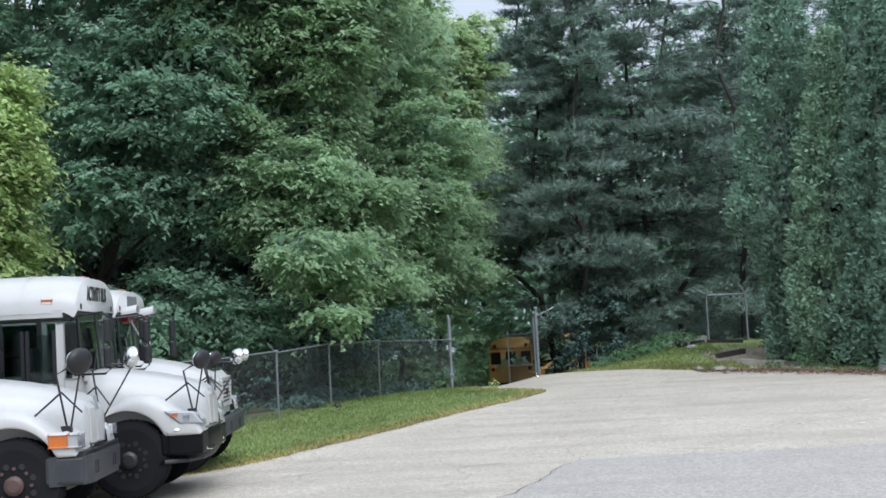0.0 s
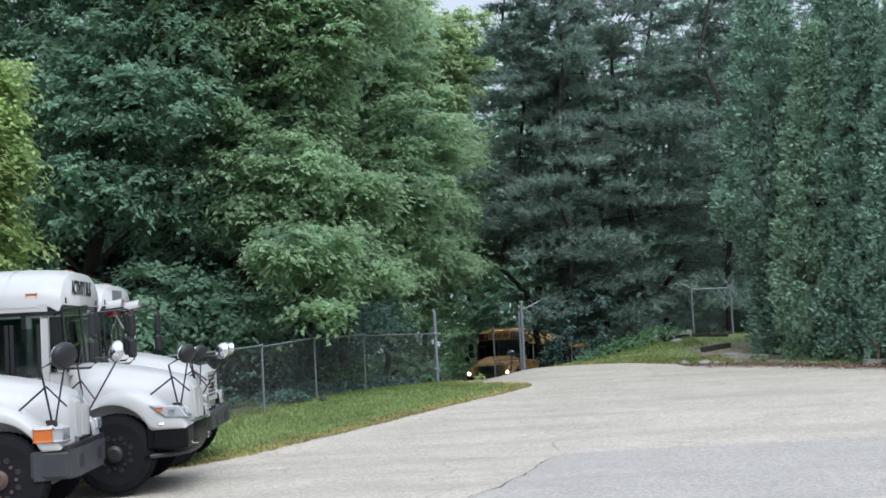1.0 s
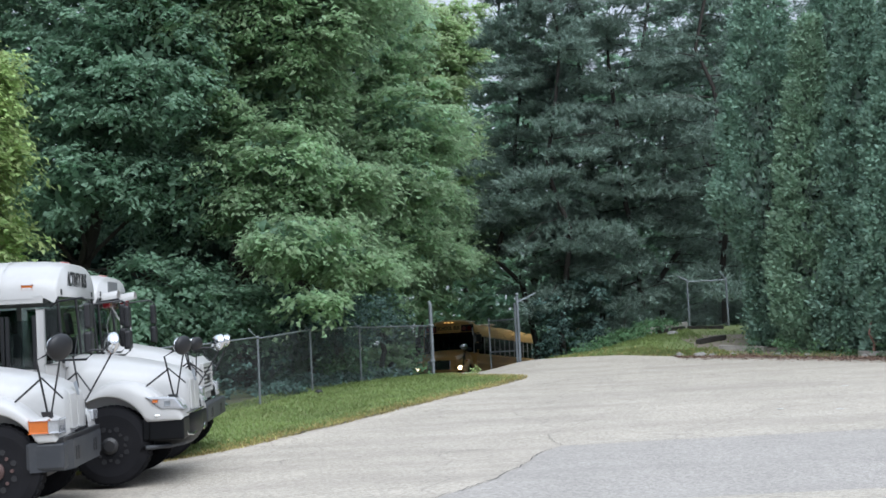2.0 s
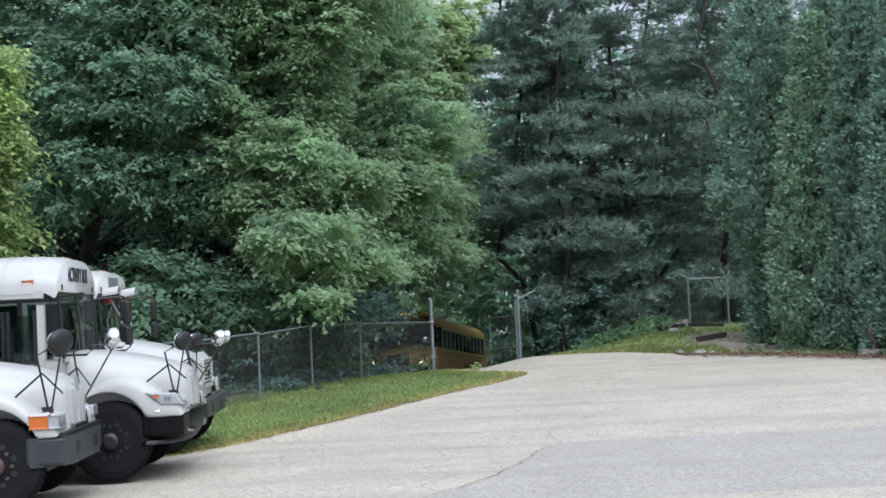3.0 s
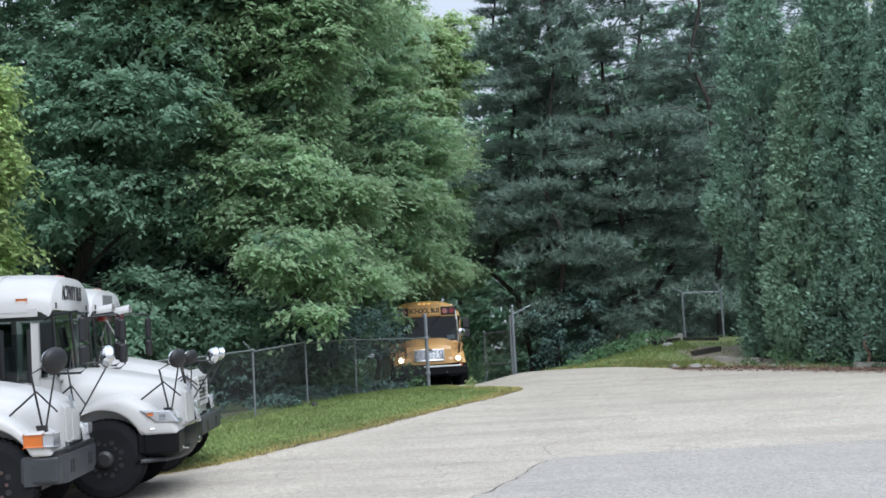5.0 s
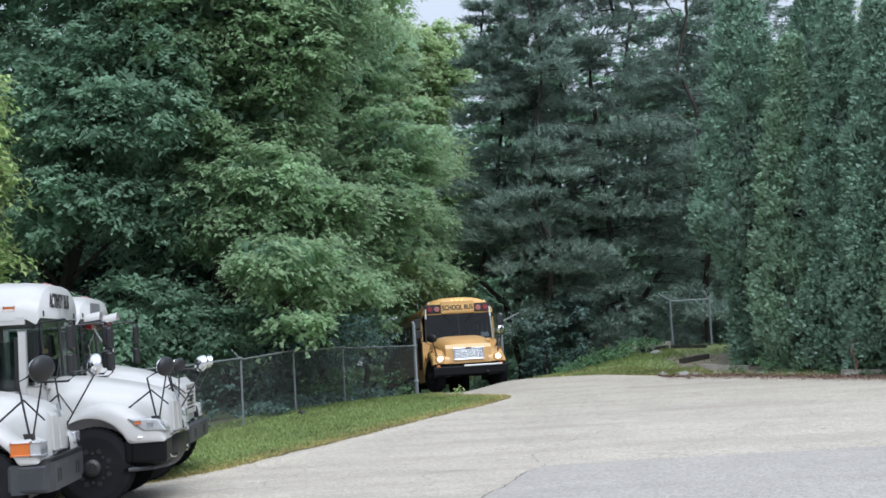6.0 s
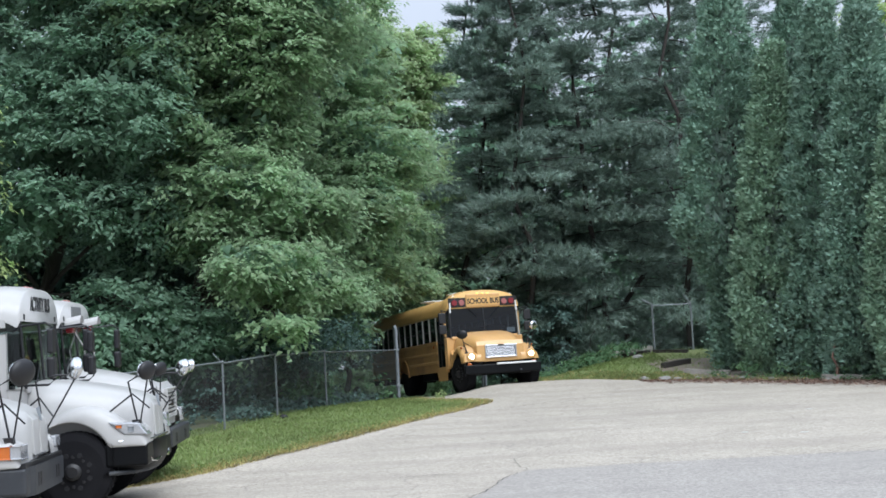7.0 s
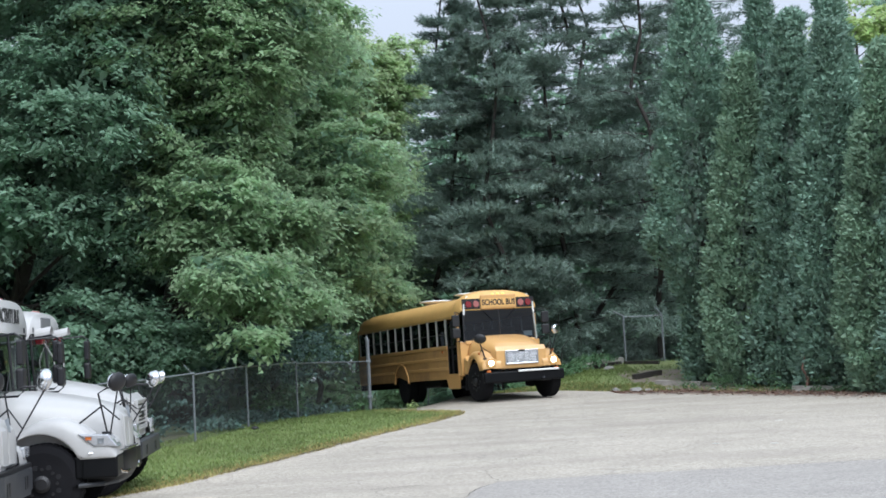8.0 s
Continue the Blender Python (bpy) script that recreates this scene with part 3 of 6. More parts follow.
def bus_wheel(bus, x, y, dual, rim_mat, hub_mat):
    """Tyre, rim with black discs painting in the hand holes' shade, hub and nuts; turns about Y."""
    s = 1 if y > 0 else -1
    w = 0.56 if dual else 0.29
    wheel = new("wheel")
    wheel.parent = bus
    wheel.matrix_basis = pose(x, y, 0.515)
    prof = [(0.30, -0.5), (0.40, -0.52), (0.49, -0.45), (0.515, -0.33), (0.515, 0.33), (0.49, 0.45), (0.40, 0.52), (0.30, 0.5)]
    bm = lathe([(r, h * 0.29 + s * (w - 0.29) / 2) for r, h in prof], sides=36)
    for k in range(40):
        a = 2 * math.pi * k / 40
        for h in (-0.09, 0.0, 0.09):
            c = Vector((0.515 * math.cos(a + h * 2), h + s * (w - 0.29) / 2, 0.515 * math.sin(a + h * 2)))
            bm2 = bmesh.ops.create_cube(bm, size=1)["verts"]
            turn = Matrix.Rotation(-a - h * 2, 4, "Y")
            for v in bm2:
                v.co = c + turn @ Vector((v.co.x * 0.014, v.co.y * 0.06, v.co.z * 0.05))
    part("tyre", bm, RUBBER, wheel)
    if dual:
        part("tyre", lathe([(r, h * 0.29 - s * 0.17) for r, h in prof], sides=32), RUBBER, wheel)
    out = s * (w / 2 + 0.0)
    dish = -0.13 if dual else -0.02
    rim = part("rim", lathe([(0.30, out * 0.2), (0.305, out * 0.96), (0.285, out), (0.27, out * 0.9), (0.24, out + s * dish * 0.6), (0.15, out + s * dish), (0.10, out + s * dish)], sides=32), rim_mat, wheel, soft=True)
    bm = lathe([(0.11, out + s * dish - s * 0.02), (0.11, out + s * dish + s * 0.06), (0.07, out + s * dish + s * 0.09)], sides=18)
    part("hub", bm, hub_mat, wheel)
    me = None
    for k in range(8):
        a = 2 * math.pi * k / 8
        p = (0.19 * math.cos(a), out + s * (dish * 0.85 + 0.012), 0.19 * math.sin(a))
        if me is None:
            nut = part("wheel_nut", lathe([(0.022, -0.02), (0.022, 0.02)], sides=6), hub_mat, rim)
            me = nut.data
        else:
            nut = linked("wheel_nut", me, hub_mat, rim)
        nut.matrix_basis = pose(*p)
        hole = part("hand_hole_disc", lathe([(0.034, -0.006), (0.034, 0.006)], sides=10), BLACK, rim)
        hole.matrix_basis = pose(0.225 * math.cos(a + 0.39), out + s * (dish * 0.55 + 0.012), 0.225 * math.sin(a + 0.39))
    return wheel


def bus_body(bus, paint, roof_mat, glass, rails, side=None, post=None):
    """Sides, windows, roof, rear, floor, seats and underframe."""
    z0, z1, z2 = 0.64, 1.56, BODY["top"]
    cap_rise = BODY["cap"]
    ridge = z2 + BODY["rise"] * cap_rise
    for s in (-1, 1):
        front = FIRST + 0.06 if s < 0 else COWL
        outline = [(front, z1), (REAR, z1), (REAR, z0 + 0.05)] + [(AXLE2 - 0.64, z0)] + arc(AXLE2, 0.55, 0.62, 170, 10, 12) + [(AXLE2 + 0.64, z0), (front, z0)]
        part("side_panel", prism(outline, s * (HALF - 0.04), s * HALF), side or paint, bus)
        for z, h in ((1.54, 0.05), (1.22, 0.045), (0.94, 0.045)) if rails else ((1.5, 0.05), (0.95, 0.05)):
            cut = z < 1.17
            for a, b in (((front, AXLE2 + 0.66), (AXLE2 - 0.66, REAR + 0.02)) if cut else ((front, REAR + 0.02),)):
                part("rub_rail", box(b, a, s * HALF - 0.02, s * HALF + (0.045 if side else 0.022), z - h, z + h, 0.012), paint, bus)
        # wheel-arch lip
        lip = arc(AXLE2, 0.55, 0.66, 176, 4, 14) + arc(AXLE2, 0.55, 0.60, 4, 176, 14)
        part("wheel_arch", prism(lip, s * (HALF - 0.02), s * (HALF + 0.03)), paint, bus)
        # window band
        part("window_header", box(REAR, COWL - 0.05, s * (HALF - 0.05), s * (HALF - 0.005), z2 - 0.06, z2 + 0.04), paint, bus)
        start = FIRST if s < 0 else FIRST + PITCH * 0.0
        for k in range(WINDOWS + 1):
            x = start - k * PITCH
            part("window_post", box(x - (0.026 if post else 0.035), x + (0.026 if post else 0.035), s * (HALF - 0.05), s * (HALF - 0.002), z1 - 0.02, z2 - 0.04, 0.006), post or paint, bus)
        for k in range(WINDOWS):
            x = start - k * PITCH
            pane = part("window_pane", box(x - PITCH + 0.034, x - 0.034, s * (HALF - 0.032), s * (HALF - 0.026), z1, z2 - 0.05), glass, bus)
            pane.visible_shadow = False
            part("sash_bar", box(x - PITCH + 0.034, x - 0.034, s * (HALF - 0.04), s * (HALF - 0.018), 1.90, 1.935), BLACK, pane)
        if s > 0:
            part("window_pane", box(FIRST + 0.04, COWL - 0.1, HALF - 0.032, HALF - 0.026, z1, z2 - 0.05), glass, bus).visible_shadow = False
    # roof and front cap, rounded over at both ends
    rows = [arch_row(REAR - 0.02, 0.93, 0.84), arch_row(REAR + 0.12, 0.985, 0.965), arch_row(REAR + 0.45)]
    rows += [arch_row(REAR + 0.45 + k * 0.9) for k in range(1, 9)]
    rows += [arch_row(-1.55, 1.0, 1.0), arch_row(-1.42, 1.0, 1.0), arch_row(-1.34, 1.0, 0.99 * cap_rise), arch_row(-1.2, 1.0, 0.985 * cap_rise), arch_row(-1.0, 0.99, 0.95 * cap_rise), arch_row(-0.88, 0.965, (ridge - 0.056 - 2.41) / BODY["rise"], 2.41), arch_row(-0.83, 0.945, (ridge - 0.066 - 2.50) / BODY["rise"], 2.50)]
    part("roof", loft(rows), roof_mat, bus, soft=True)
    for k in range(8):
        x = REAR + 0.9 + k * PITCH * 1.5
        part("roof_rib", loft([[(p[0], p[1] * 1.004, p[2] + 0.008) for p in arch_row(x - 0.025)], [(p[0], p[1] * 1.004, p[2] + 0.008) for p in arch_row(x + 0.025)]], caps=False), roof_mat, bus, soft=True)
    # rear wall with emergency door, windows and lamps
    rear = part("rear_wall", prism([(REAR - 0.01, 0.64), (REAR + 0.05, 0.64), (REAR + 0.05, 2.35), (REAR - 0.01, 2.35)], -HALF + 0.01, HALF - 0.01), paint, bus)
    for y in (-0.82, 0.0, 0.82):
        part("rear_window", box(REAR - 0.02, REAR - 0.005, y - 0.27, y + 0.27, 1.6, 2.2, 0.005), glass, rear)
    part("rear_door", box(REAR - 0.03, REAR, -0.42, 0.42, 0.7, 1.52, 0.01), paint, rear)
    for y in (-1.0, 1.0):
        part("tail_lamp", lathe([(0.09, REAR - 0.05), (0.1, REAR - 0.01)], "X", 16), RED, rear).matrix_basis = pose(0, y, 1.35)
        part("warning_lamp", lathe([(0.09, REAR - 0.05), (0.1, REAR - 0.01)], "X", 16), RED, rear).matrix_basis = pose(0, y * 0.85, 2.5)
    part("rear_bumper", box(REAR - 0.14, REAR - 0.01, -1.15, 1.15, 0.45, 0.68, 0.02), BLACK_STEEL, bus)
    # inside
    part("floor", box(REAR + 0.06, COWL, -HALF + 0.05, HALF - 0.05, 0.86, 0.92), BLACK, bus)
    part("dashboard", box(COWL - 0.05, COWL + 0.02, -HALF + 0.06, HALF - 0.06, 0.86, 1.66), BLACK, bus)
    bm = box(-0.36, 0.06, -0.5, 0.5, 0.42, 0.56, 0.04)
    box(-0.42, -0.28, -0.5, 0.5, 0.5, 1.14, 0.04, bm)
    seat = part("seat", bm, SEAT_MAT, bus)
    seat.matrix_basis = pose(-2.6, 0.66, 0.9)
    for k in range(10):
        for y in (-0.66, 0.66):
            if k or y < 0:
                linked("seat", seat.data, SEAT_MAT, bus).matrix_basis = pose(-2.6 - k * 0.715, y, 0.9)
    bm = box(-1.95, -1.5, 0.45, 0.95, 1.2, 1.36, 0.04)
    box(-2.02, -1.88, 0.45, 0.95, 1.3, 2.05, 0.05, bm)
    part("driver_seat", bm, SEAT_MAT, bus)
    bm = tube([(-1.3, 0.7 + 0.24 * math.cos(a), 1.72 + 0.2 * math.sin(a)) for a in [k * math.pi / 8 for k in range(17)]], 0.018)
    part("steering_wheel", bm, BLACK, bus)
    # underframe
    part("chassis_rail", box(-9.6, 0.7, -0.5, -0.38, 0.56, 0.8), BLACK_STEEL, bus)
    part("chassis_rail", box(-9.6, 0.7, 0.38, 0.5, 0.56, 0.8), BLACK_STEEL, bus)
    part("fuel_tank", box(-4.6, -3.2, -0.95, -0.5, 0.42, 0.8, 0.05), BLACK_STEEL, bus)
    part("engine", box(-0.9, 0.6, -0.42, 0.42, 0.6, 1.15, 0.06), BLACK_STEEL, bus)
    for x in (0, AXLE2):
        part("axle", tube([(x, -0.95, 0.515), (x, 0.95, 0.515)], 0.08, 10), BLACK_STEEL, bus)


def bus_front(bus, paint, glass, high_wipers=False):
    """Windscreen, pillars, cowl and the folding door."""
    x = -0.86
    lean = 0.07
    for y0, y1 in ((-1.07, -0.02), (0.02, 1.07)):
        bm = bmesh.new()
        bm.faces.new([bm.verts.new(p) for p in ((x + lean, y0, 1.66), (x + lean, y1, 1.66), (x, y1, 2.54), (x, y0, 2.54))])
        part("windscreen", bm, glass, bus).visible_shadow = False
    part("windscreen_post", tube([(x + lean, 0, 1.66), (x, 0, 2.54)], 0.022), BLACK, bus)
    for s in (-1, 1):
        bm = bmesh.new()
        bm.faces.new([bm.verts.new(p) for p in ((x + lean - 0.02, s * 1.08, 1.66), (COWL - 0.06, s * 1.18, 1.6), (COWL - 0.06, s * 1.17, 2.40), (x - 0.02, s * 1.08, 2.48))])
        part("corner_pane", bm, glass, bus).visible_shadow = False
        part("pillar", tube([(x + lean, s * 1.10, 1.62), (x, s * 1.07, 2.52)], 0.026 if high_wipers else 0.022), POST_PALE if high_wipers and s > 0 else BLACK, bus)
        part("pillar", box(COWL - 0.14, COWL - 0.04, s * (HALF - 0.06), s * (HALF - 0.004), 0.62, 2.34, 0.01), paint, bus)
        part("cowl_side", box(COWL - 0.04, COWL + 0.16, s * 0.9, s * (HALF - 0.01), 0.72, 1.62, 0.02), paint, bus)
        if high_wipers:
            part("wiper", tube([(x + 0.03, s * 0.52, 2.53), (x + 0.045, s * 0.22, 2.22)], 0.012), BLACK_STEEL, bus)
        else:
            part("wiper", tube([(x + lean + 0.02, s * 0.55, 1.68), (x + lean - 0.01, s * 0.2, 1.98)], 0.009), BLACK, bus)
    part("cowl_top", box(COWL - 0.02, COWL + 0.2, -1.05, 1.05, 1.56, 1.66, 0.02), paint, bus)
    # folding door on the right
    door = part("door", box(FIRST + 0.09, COWL - 0.15, -HALF + 0.01, -HALF + 0.045, 0.36, 0.62, 0.008), paint, bus)
    for a, b in ((FIRST + 0.09, -1.545), (-1.525, COWL - 0.15)):
        part("door_glass", box(a + 0.05, b - 0.05, -HALF + 0.018, -HALF + 0.028, 0.66, 2.2), glass, door).visible_shadow = False
        for q in (a, b - 0.045):
            part("door_stile", box(q, q + 0.045, -HALF + 0.006, -HALF + 0.04, 0.62, 2.26), BLACK, door)
        part("door_rail", box(a, b, -HALF + 0.006, -HALF + 0.04, 1.5, 1.56), BLACK if paint is YELLOW else paint, door)
    part("step_well", box(FIRST + 0.05, COWL - 0.1, -HALF + 0.05, -0.5, 0.36, 0.42), BLACK, bus)


def hood_row(x, top, half, foot, power=4.0, n=17):
    row = []
    for k in range(n):
        a = math.pi * k / (n - 1)
        c, s = math.cos(a), math.sin(a)
        row.append((x, -half * math.copysign(abs(c) ** (2 / power), c), foot + (top - foot) * abs(s) ** (2 / power)))
    return row


ROUND_HOOD = [(-0.97, 1.72, 1.02), (-0.5, 1.70, 0.98), (0.0, 1.63, 0.90), (0.4, 1.55, 0.81), (0.65, 1.48, 0.74), (0.80, 1.41, 0.68), (0.87, 1.32, 0.62)]
FLAT_HOOD = [(-0.97, 1.80, 1.06), (-0.6, 1.77, 1.00), (-0.1, 1.68, 0.90), (0.35, 1.57, 0.80), (0.6, 1.48, 0.74), (0.72, 1.40, 0.72), (0.78, 1.30, 0.70)]


def even(points, n):
    """The polyline with n points at even steps."""
    p = np.array(points, float)
    d = np.r_[0, np.cumsum(np.linalg.norm(np.diff(p, axis=0), axis=1))]
    t = np.linspace(0, d[-1], n)
    return np.c_[np.interp(t, d, p[:, 0]), np.interp(t, d, p[:, 1])]


def bus_nose(bus, paint, rows, nose, wheel_x=0.0):
    """Bonnet and two fenders, rolled over from the crown to the wheel-arch lip."""
    part("bonnet", loft([hood_row(x, t, h, 0.82, 4.2) for x, t, h in rows]), paint, bus, soft=True)
    crown = even([(-0.96, 0.86), (-0.96, 1.22), (-0.72, 1.27)] + [(px, max(pz, 1.0) + 0.02) for px, pz in arc(0.0, 0.55, 0.78, 150, 40, 12) if pz > 1.02] + [(nose - 0.12, 1.10), (nose - 0.02, 1.0), (nose, 0.84)], 34)
    lip = even([(wheel_x - 0.63, 0.74)] + arc(wheel_x, 0.53, 0.625, 158, 26, 16) + [(nose - 0.03, 0.81)], 34)
    for s in (-1, 1):
        skin = []
        for y, k in ((0.62, 1.0), (0.98, 1.0), (1.08, 0.95), (1.14, 0.80), (1.17, 0.5), (1.178, 0.12), (1.172, 0.0), (1.09, -0.03)):
            mid = lip + (crown - lip) * k
            skin.append([(px, s * y, pz) for px, pz in mid])
        part("fender", loft(skin, caps=False), paint, bus, soft=True)
        part("wheel_housing", box(-0.66, 0.66, s * 0.55, s * 0.62, 0.6, 1.2), BLACK, bus)
        part("wheel_liner", loft([[(px, s * y, pz + 0.02) for px, pz in arc(wheel_x, 0.53, 0.67, 200, -10, 14)] for y in (0.6, 1.12)], caps=False), BLACK, bus)
        part("mud_flap", box(-0.78, -0.74, s * 0.75, s * 1.15, 0.3, 0.8), BLACK, bus)


def cross_mirror(bus, s, x, reach, chrome=False, tall=0.0, size=1.0):
    """Hood mirror: braced black bars from the fender and an egg-shaped head."""
    mount = Vector((x, s * 0.98, 1.12))
    knee = Vector((x - 0.10, s * 1.05, 1.52 + tall))
    head = Vector((x + reach, s * 1.10, 1.66 + tall))
    mirror = part("mirror_arm", tube([mount, knee, knee + (head - knee) * 0.5, head - Vector((0, 0, 0.08))], 0.014), BLACK, bus)
    part("brace", tube([mount + Vector((0.05, 0, 0.02)), head - Vector((0, 0, 0.12))], 0.012), BLACK, mirror)
    part("brace", tube([mount + Vector((-0.42, 0, 0.12)), (mount + knee) / 2 + Vector((0, 0, 0.1))], 0.012), BLACK, mirror)
    part("brace", tube([(mount + knee) / 2 + Vector((0, 0, 0.1)), mount + Vector((0.16, -s * 0.12, 0.16))], 0.011), BLACK, mirror)
    part("mount", loft([[(mount.x - 0.07, mount.y - 0.06, 1.14), (mount.x + 0.05, mount.y - 0.06, 1.14), (mount.x + 0.05, mount.y + 0.06, 1.14), (mount.x - 0.07, mount.y + 0.06, 1.14)],
                        [(mount.x - 0.01, mount.y - 0.05, 0.98), (mount.x + 0.07, mount.y - 0.05, 0.98), (mount.x + 0.07, mount.y + 0.05, 0.98), (mount.x - 0.01, mount.y + 0.05, 0.98)]], closed=True), BLACK, mirror)
    shell = part("mirror_head", ball((0, 0, 0), (0.07 * size, 0.17 * size, 0.135 * size)), CHROME if chrome else BLACK, mirror, soft=True)
    shell.matrix_basis = pose(*head, 0, 12, s * 30)
    face = part("mirror_glass", ball((0, 0, 0), (0.05 * size, 0.15 * size, 0.115 * size)), MIRROR, shell, soft=True)
    face.matrix_basis = pose(-0.04, 0, 0)


def side_mirror(bus, s, ahead=0.62):
    """Tall two-part mirror on a looped black bar beside the windscreen."""
    x, y0, y1 = -0.95, s * 1.14, s * 1.36
    e = x + ahead
    loop = [(x, y0, 2.36), (x + 0.12, y0 + s * 0.04, 2.43), (e - 0.1, y1, 2.46), (e, y1, 2.40), (e, y1, 1.72), (e - 0.08, y1, 1.66), (x + 0.05, y0, 1.66)]
    mirror = part("mirror_arm", tube(loop, 0.015), BLACK, bus)
    part("mirror_head", box(e - 0.07, e + 0.02, y1 - 0.11, y1 + 0.11, 2.06, 2.38, 0.025), BLACK, mirror)
    part("mirror_head", box(e - 0.08, e + 0.03, y1 - 0.12, y1 + 0.12, 1.74, 2.02, 0.035), BLACK, mirror)
    part("mirror_glass", box(e - 0.078, e - 0.072, y1 - 0.09, y1 + 0.09, 2.09, 2.35), MIRROR, mirror)


def grille_slats(bus, x, half, z0, z1, count, mat, back, label):
    grille = part("grille", box(x - 0.03, x + 0.005, -half, half, z0, z1, 0.01), back, bus, label)
    me = None
    for k in range(count):
        z = z0 + (z1 - z0) * (k + 0.5) / count
        if me is None:
            slat = part("slat", box(0, 0.03, -half + 0.02, half - 0.02, -0.014, 0.014, 0.004), mat, grille)
            me = slat.data
        else:
            slat = linked("slat", me, mat, grille)
        slat.matrix_basis = pose(x, 0, z)
    for y0, y1, a, b in ((-half - 0.03, half + 0.03, z1 - 0.01, z1 + 0.025), (-half - 0.03, half + 0.03, z0 - 0.025, z0 + 0.01), (-half - 0.03, -half + 0.01, z0, z1), (half - 0.01, half + 0.03, z0, z1)):
        part("grille_frame", box(x - 0.02, x + 0.045, y0, y1, a, b, 0.008), mat, grille)
    return grille


def markers(bus, mats, x=-0.95, z=3.03, gap=0.16, z_side=2.86):
    for y in (-gap, 0, gap):
        part("marker_lamp", ball((x + 0.0, y, z), (0.05, 0.04, 0.025), 10), mats, bus, soft=True)
    for y in (-0.88, 0.88):
        part("marker_lamp", ball((x, y, z_side), (0.05, 0.04, 0.03), 10), mats, bus, soft=True)


def facing(x, y, z):
    """Lettering that faces ahead of the bus."""
    return Matrix(((0, 0, 1, x), (1, 0, 0, y), (0, 1, 0, z), (0, 0, 0, 1)))


def build_yellow_bus():
    bus = empty("school_bus", Matrix(), "yellow school bus with black trim and lit headlights, driving", "bus", "school buses")
    BODY.update(rise=0.57, top=2.38, cap=1.22)
    bus_body(bus, YELLOW, YELLOW_ROOF, GLASS_DARK, True, YELLOW_DUSTY_SHADED, POST_PALE)
    bus_front(bus, YELLOW, GLASS_DARK, True)
    bus_nose(bus, YELLOW, FLAT_HOOD, 0.86)
    # broad front panel round the grille
    part("nose_panel", prism([(0.74, 0.84), (0.80, 0.84), (0.80, 1.30), (0.72, 1.42)], -0.74, 0.74, 0.02), YELLOW, bus)
    g = grille_slats(bus, 0.81, 0.46, 0.95, 1.28, 8, CHROME, BLACK, "chrome grille with thin bars")
    for y in (-0.22, 0, 0.22):
        part("grille_bar", box(0.815, 0.85, y - 0.012, y + 0.012, 0.95, 1.28), CHROME, g)
    part("badge", ball((0.86, 0, 1.29), (0.015, 0.11, 0.03), 12), BLACK, g)
    for s in (-1, 1):
        pod = part("headlight", lathe([(0.15, 0.78), (0.15, 0.87), (0.125, 0.885)], "X", 20), YELLOW, bus)
        pod.matrix_basis = pose(0, s * 0.925, 0.99)
        lens = part("lens", ball((0.87, 0, 0), (0.04, 0.088, 0.078), 14), HEAD_GLOW, pod, "lit warm white headlight lens", soft=True)
        part("turn_lamp", box(0.80, 0.855, s * 1.0 - 0.05, s * 1.0 + 0.07, 0.735, 0.80, 0.01), AMBER, bus)
        cross_mirror(bus, s, 0.52, 0.06 if s < 0 else 0.26, chrome=(s > 0), tall=0.0 if s < 0 else 0.16)
        side_mirror(bus, s, 0.3)
        part("fender_lamp", ball((0.4, s * 1.1, 1.27), (0.06, 0.035, 0.03), 10), AMBER, bus)
    part("front_bumper", box(0.86, 1.0, -1.18, 1.18, 0.46, 0.74, 0.035), BLACK_STEEL, bus)
    part("crossing_arm", tube([(1.03, -0.2, 0.74), (1.03, 1.0, 0.74)], 0.028, 8), WHITE_PLASTIC, bus, "pale crossing gate arm folded along the bumper")
    part("tow_hook", box(1.0, 1.08, 0.5, 0.56, 0.5, 0.56, 0.01), GREY_STEEL, bus)
    # destination panel and warning lamps over the windscreen
    for s in (-1, 1):
        bd = part("lamp_board", prism([(-0.86, 2.54), (-0.80, 2.54), (-0.80, 2.82), (-0.86, 2.82)], s * 0.55, s * 1.09, 0.01), BLACK, bus)
        for y, mat in ((0.68, RED_LIGHT), (0.91, RED)):
            part("warning_lamp", lathe([(0.095, -0.79), (0.085, -0.765)], "X", 18), mat, bd).matrix_basis = pose(0, s * y, 2.67)
        part("gutter", tube([(-0.80, s * 1.06, 2.38), (-0.82, s * 1.05, 2.66), (-0.9, s * 0.9, 2.9)], 0.03), WHITE_PLASTIC, bus)
    sign = part("sign_board", box(-0.84, -0.77, -0.54, 0.54, 2.52, 2.92, 0.02), YELLOW, bus)
    part("sign_face", box(-0.775, -0.762, -0.49, 0.49, 2.58, 2.81, 0.004), YELLOW_ROOF, sign)
    words("lettering", "SCHOOL BUS", 0.225, LETTER, sign, facing(-0.758, 0, 2.695), "black letters", 0.74, 0.007)
    part("windscreen_sticker", box(-0.815, -0.811, 0.72, 0.98, 1.72, 1.86), WHITE_PLASTIC, bus, "pale sticker inside the windscreen")
    for y in (-0.16, 0, 0.16):
        part("marker_lamp", ball((-0.80, y, 2.935), (0.05, 0.05, 0.028), 10), AMBER_GLOW, bus, soft=True)
    # roof hatches, pale
    for x in (-2.55, -5.5):
        part("roof_hatch", lathe([(0.30, 3.03), (0.34, 3.08), (0.52, 3.10), (0.54, 3.12), (0.42, 3.15), (0.12, 3.165)], "Z", 24), WHITE_PLASTIC, bus, "white round roof hatch lid", soft=True).matrix_basis = pose(x, 0, -0.05)
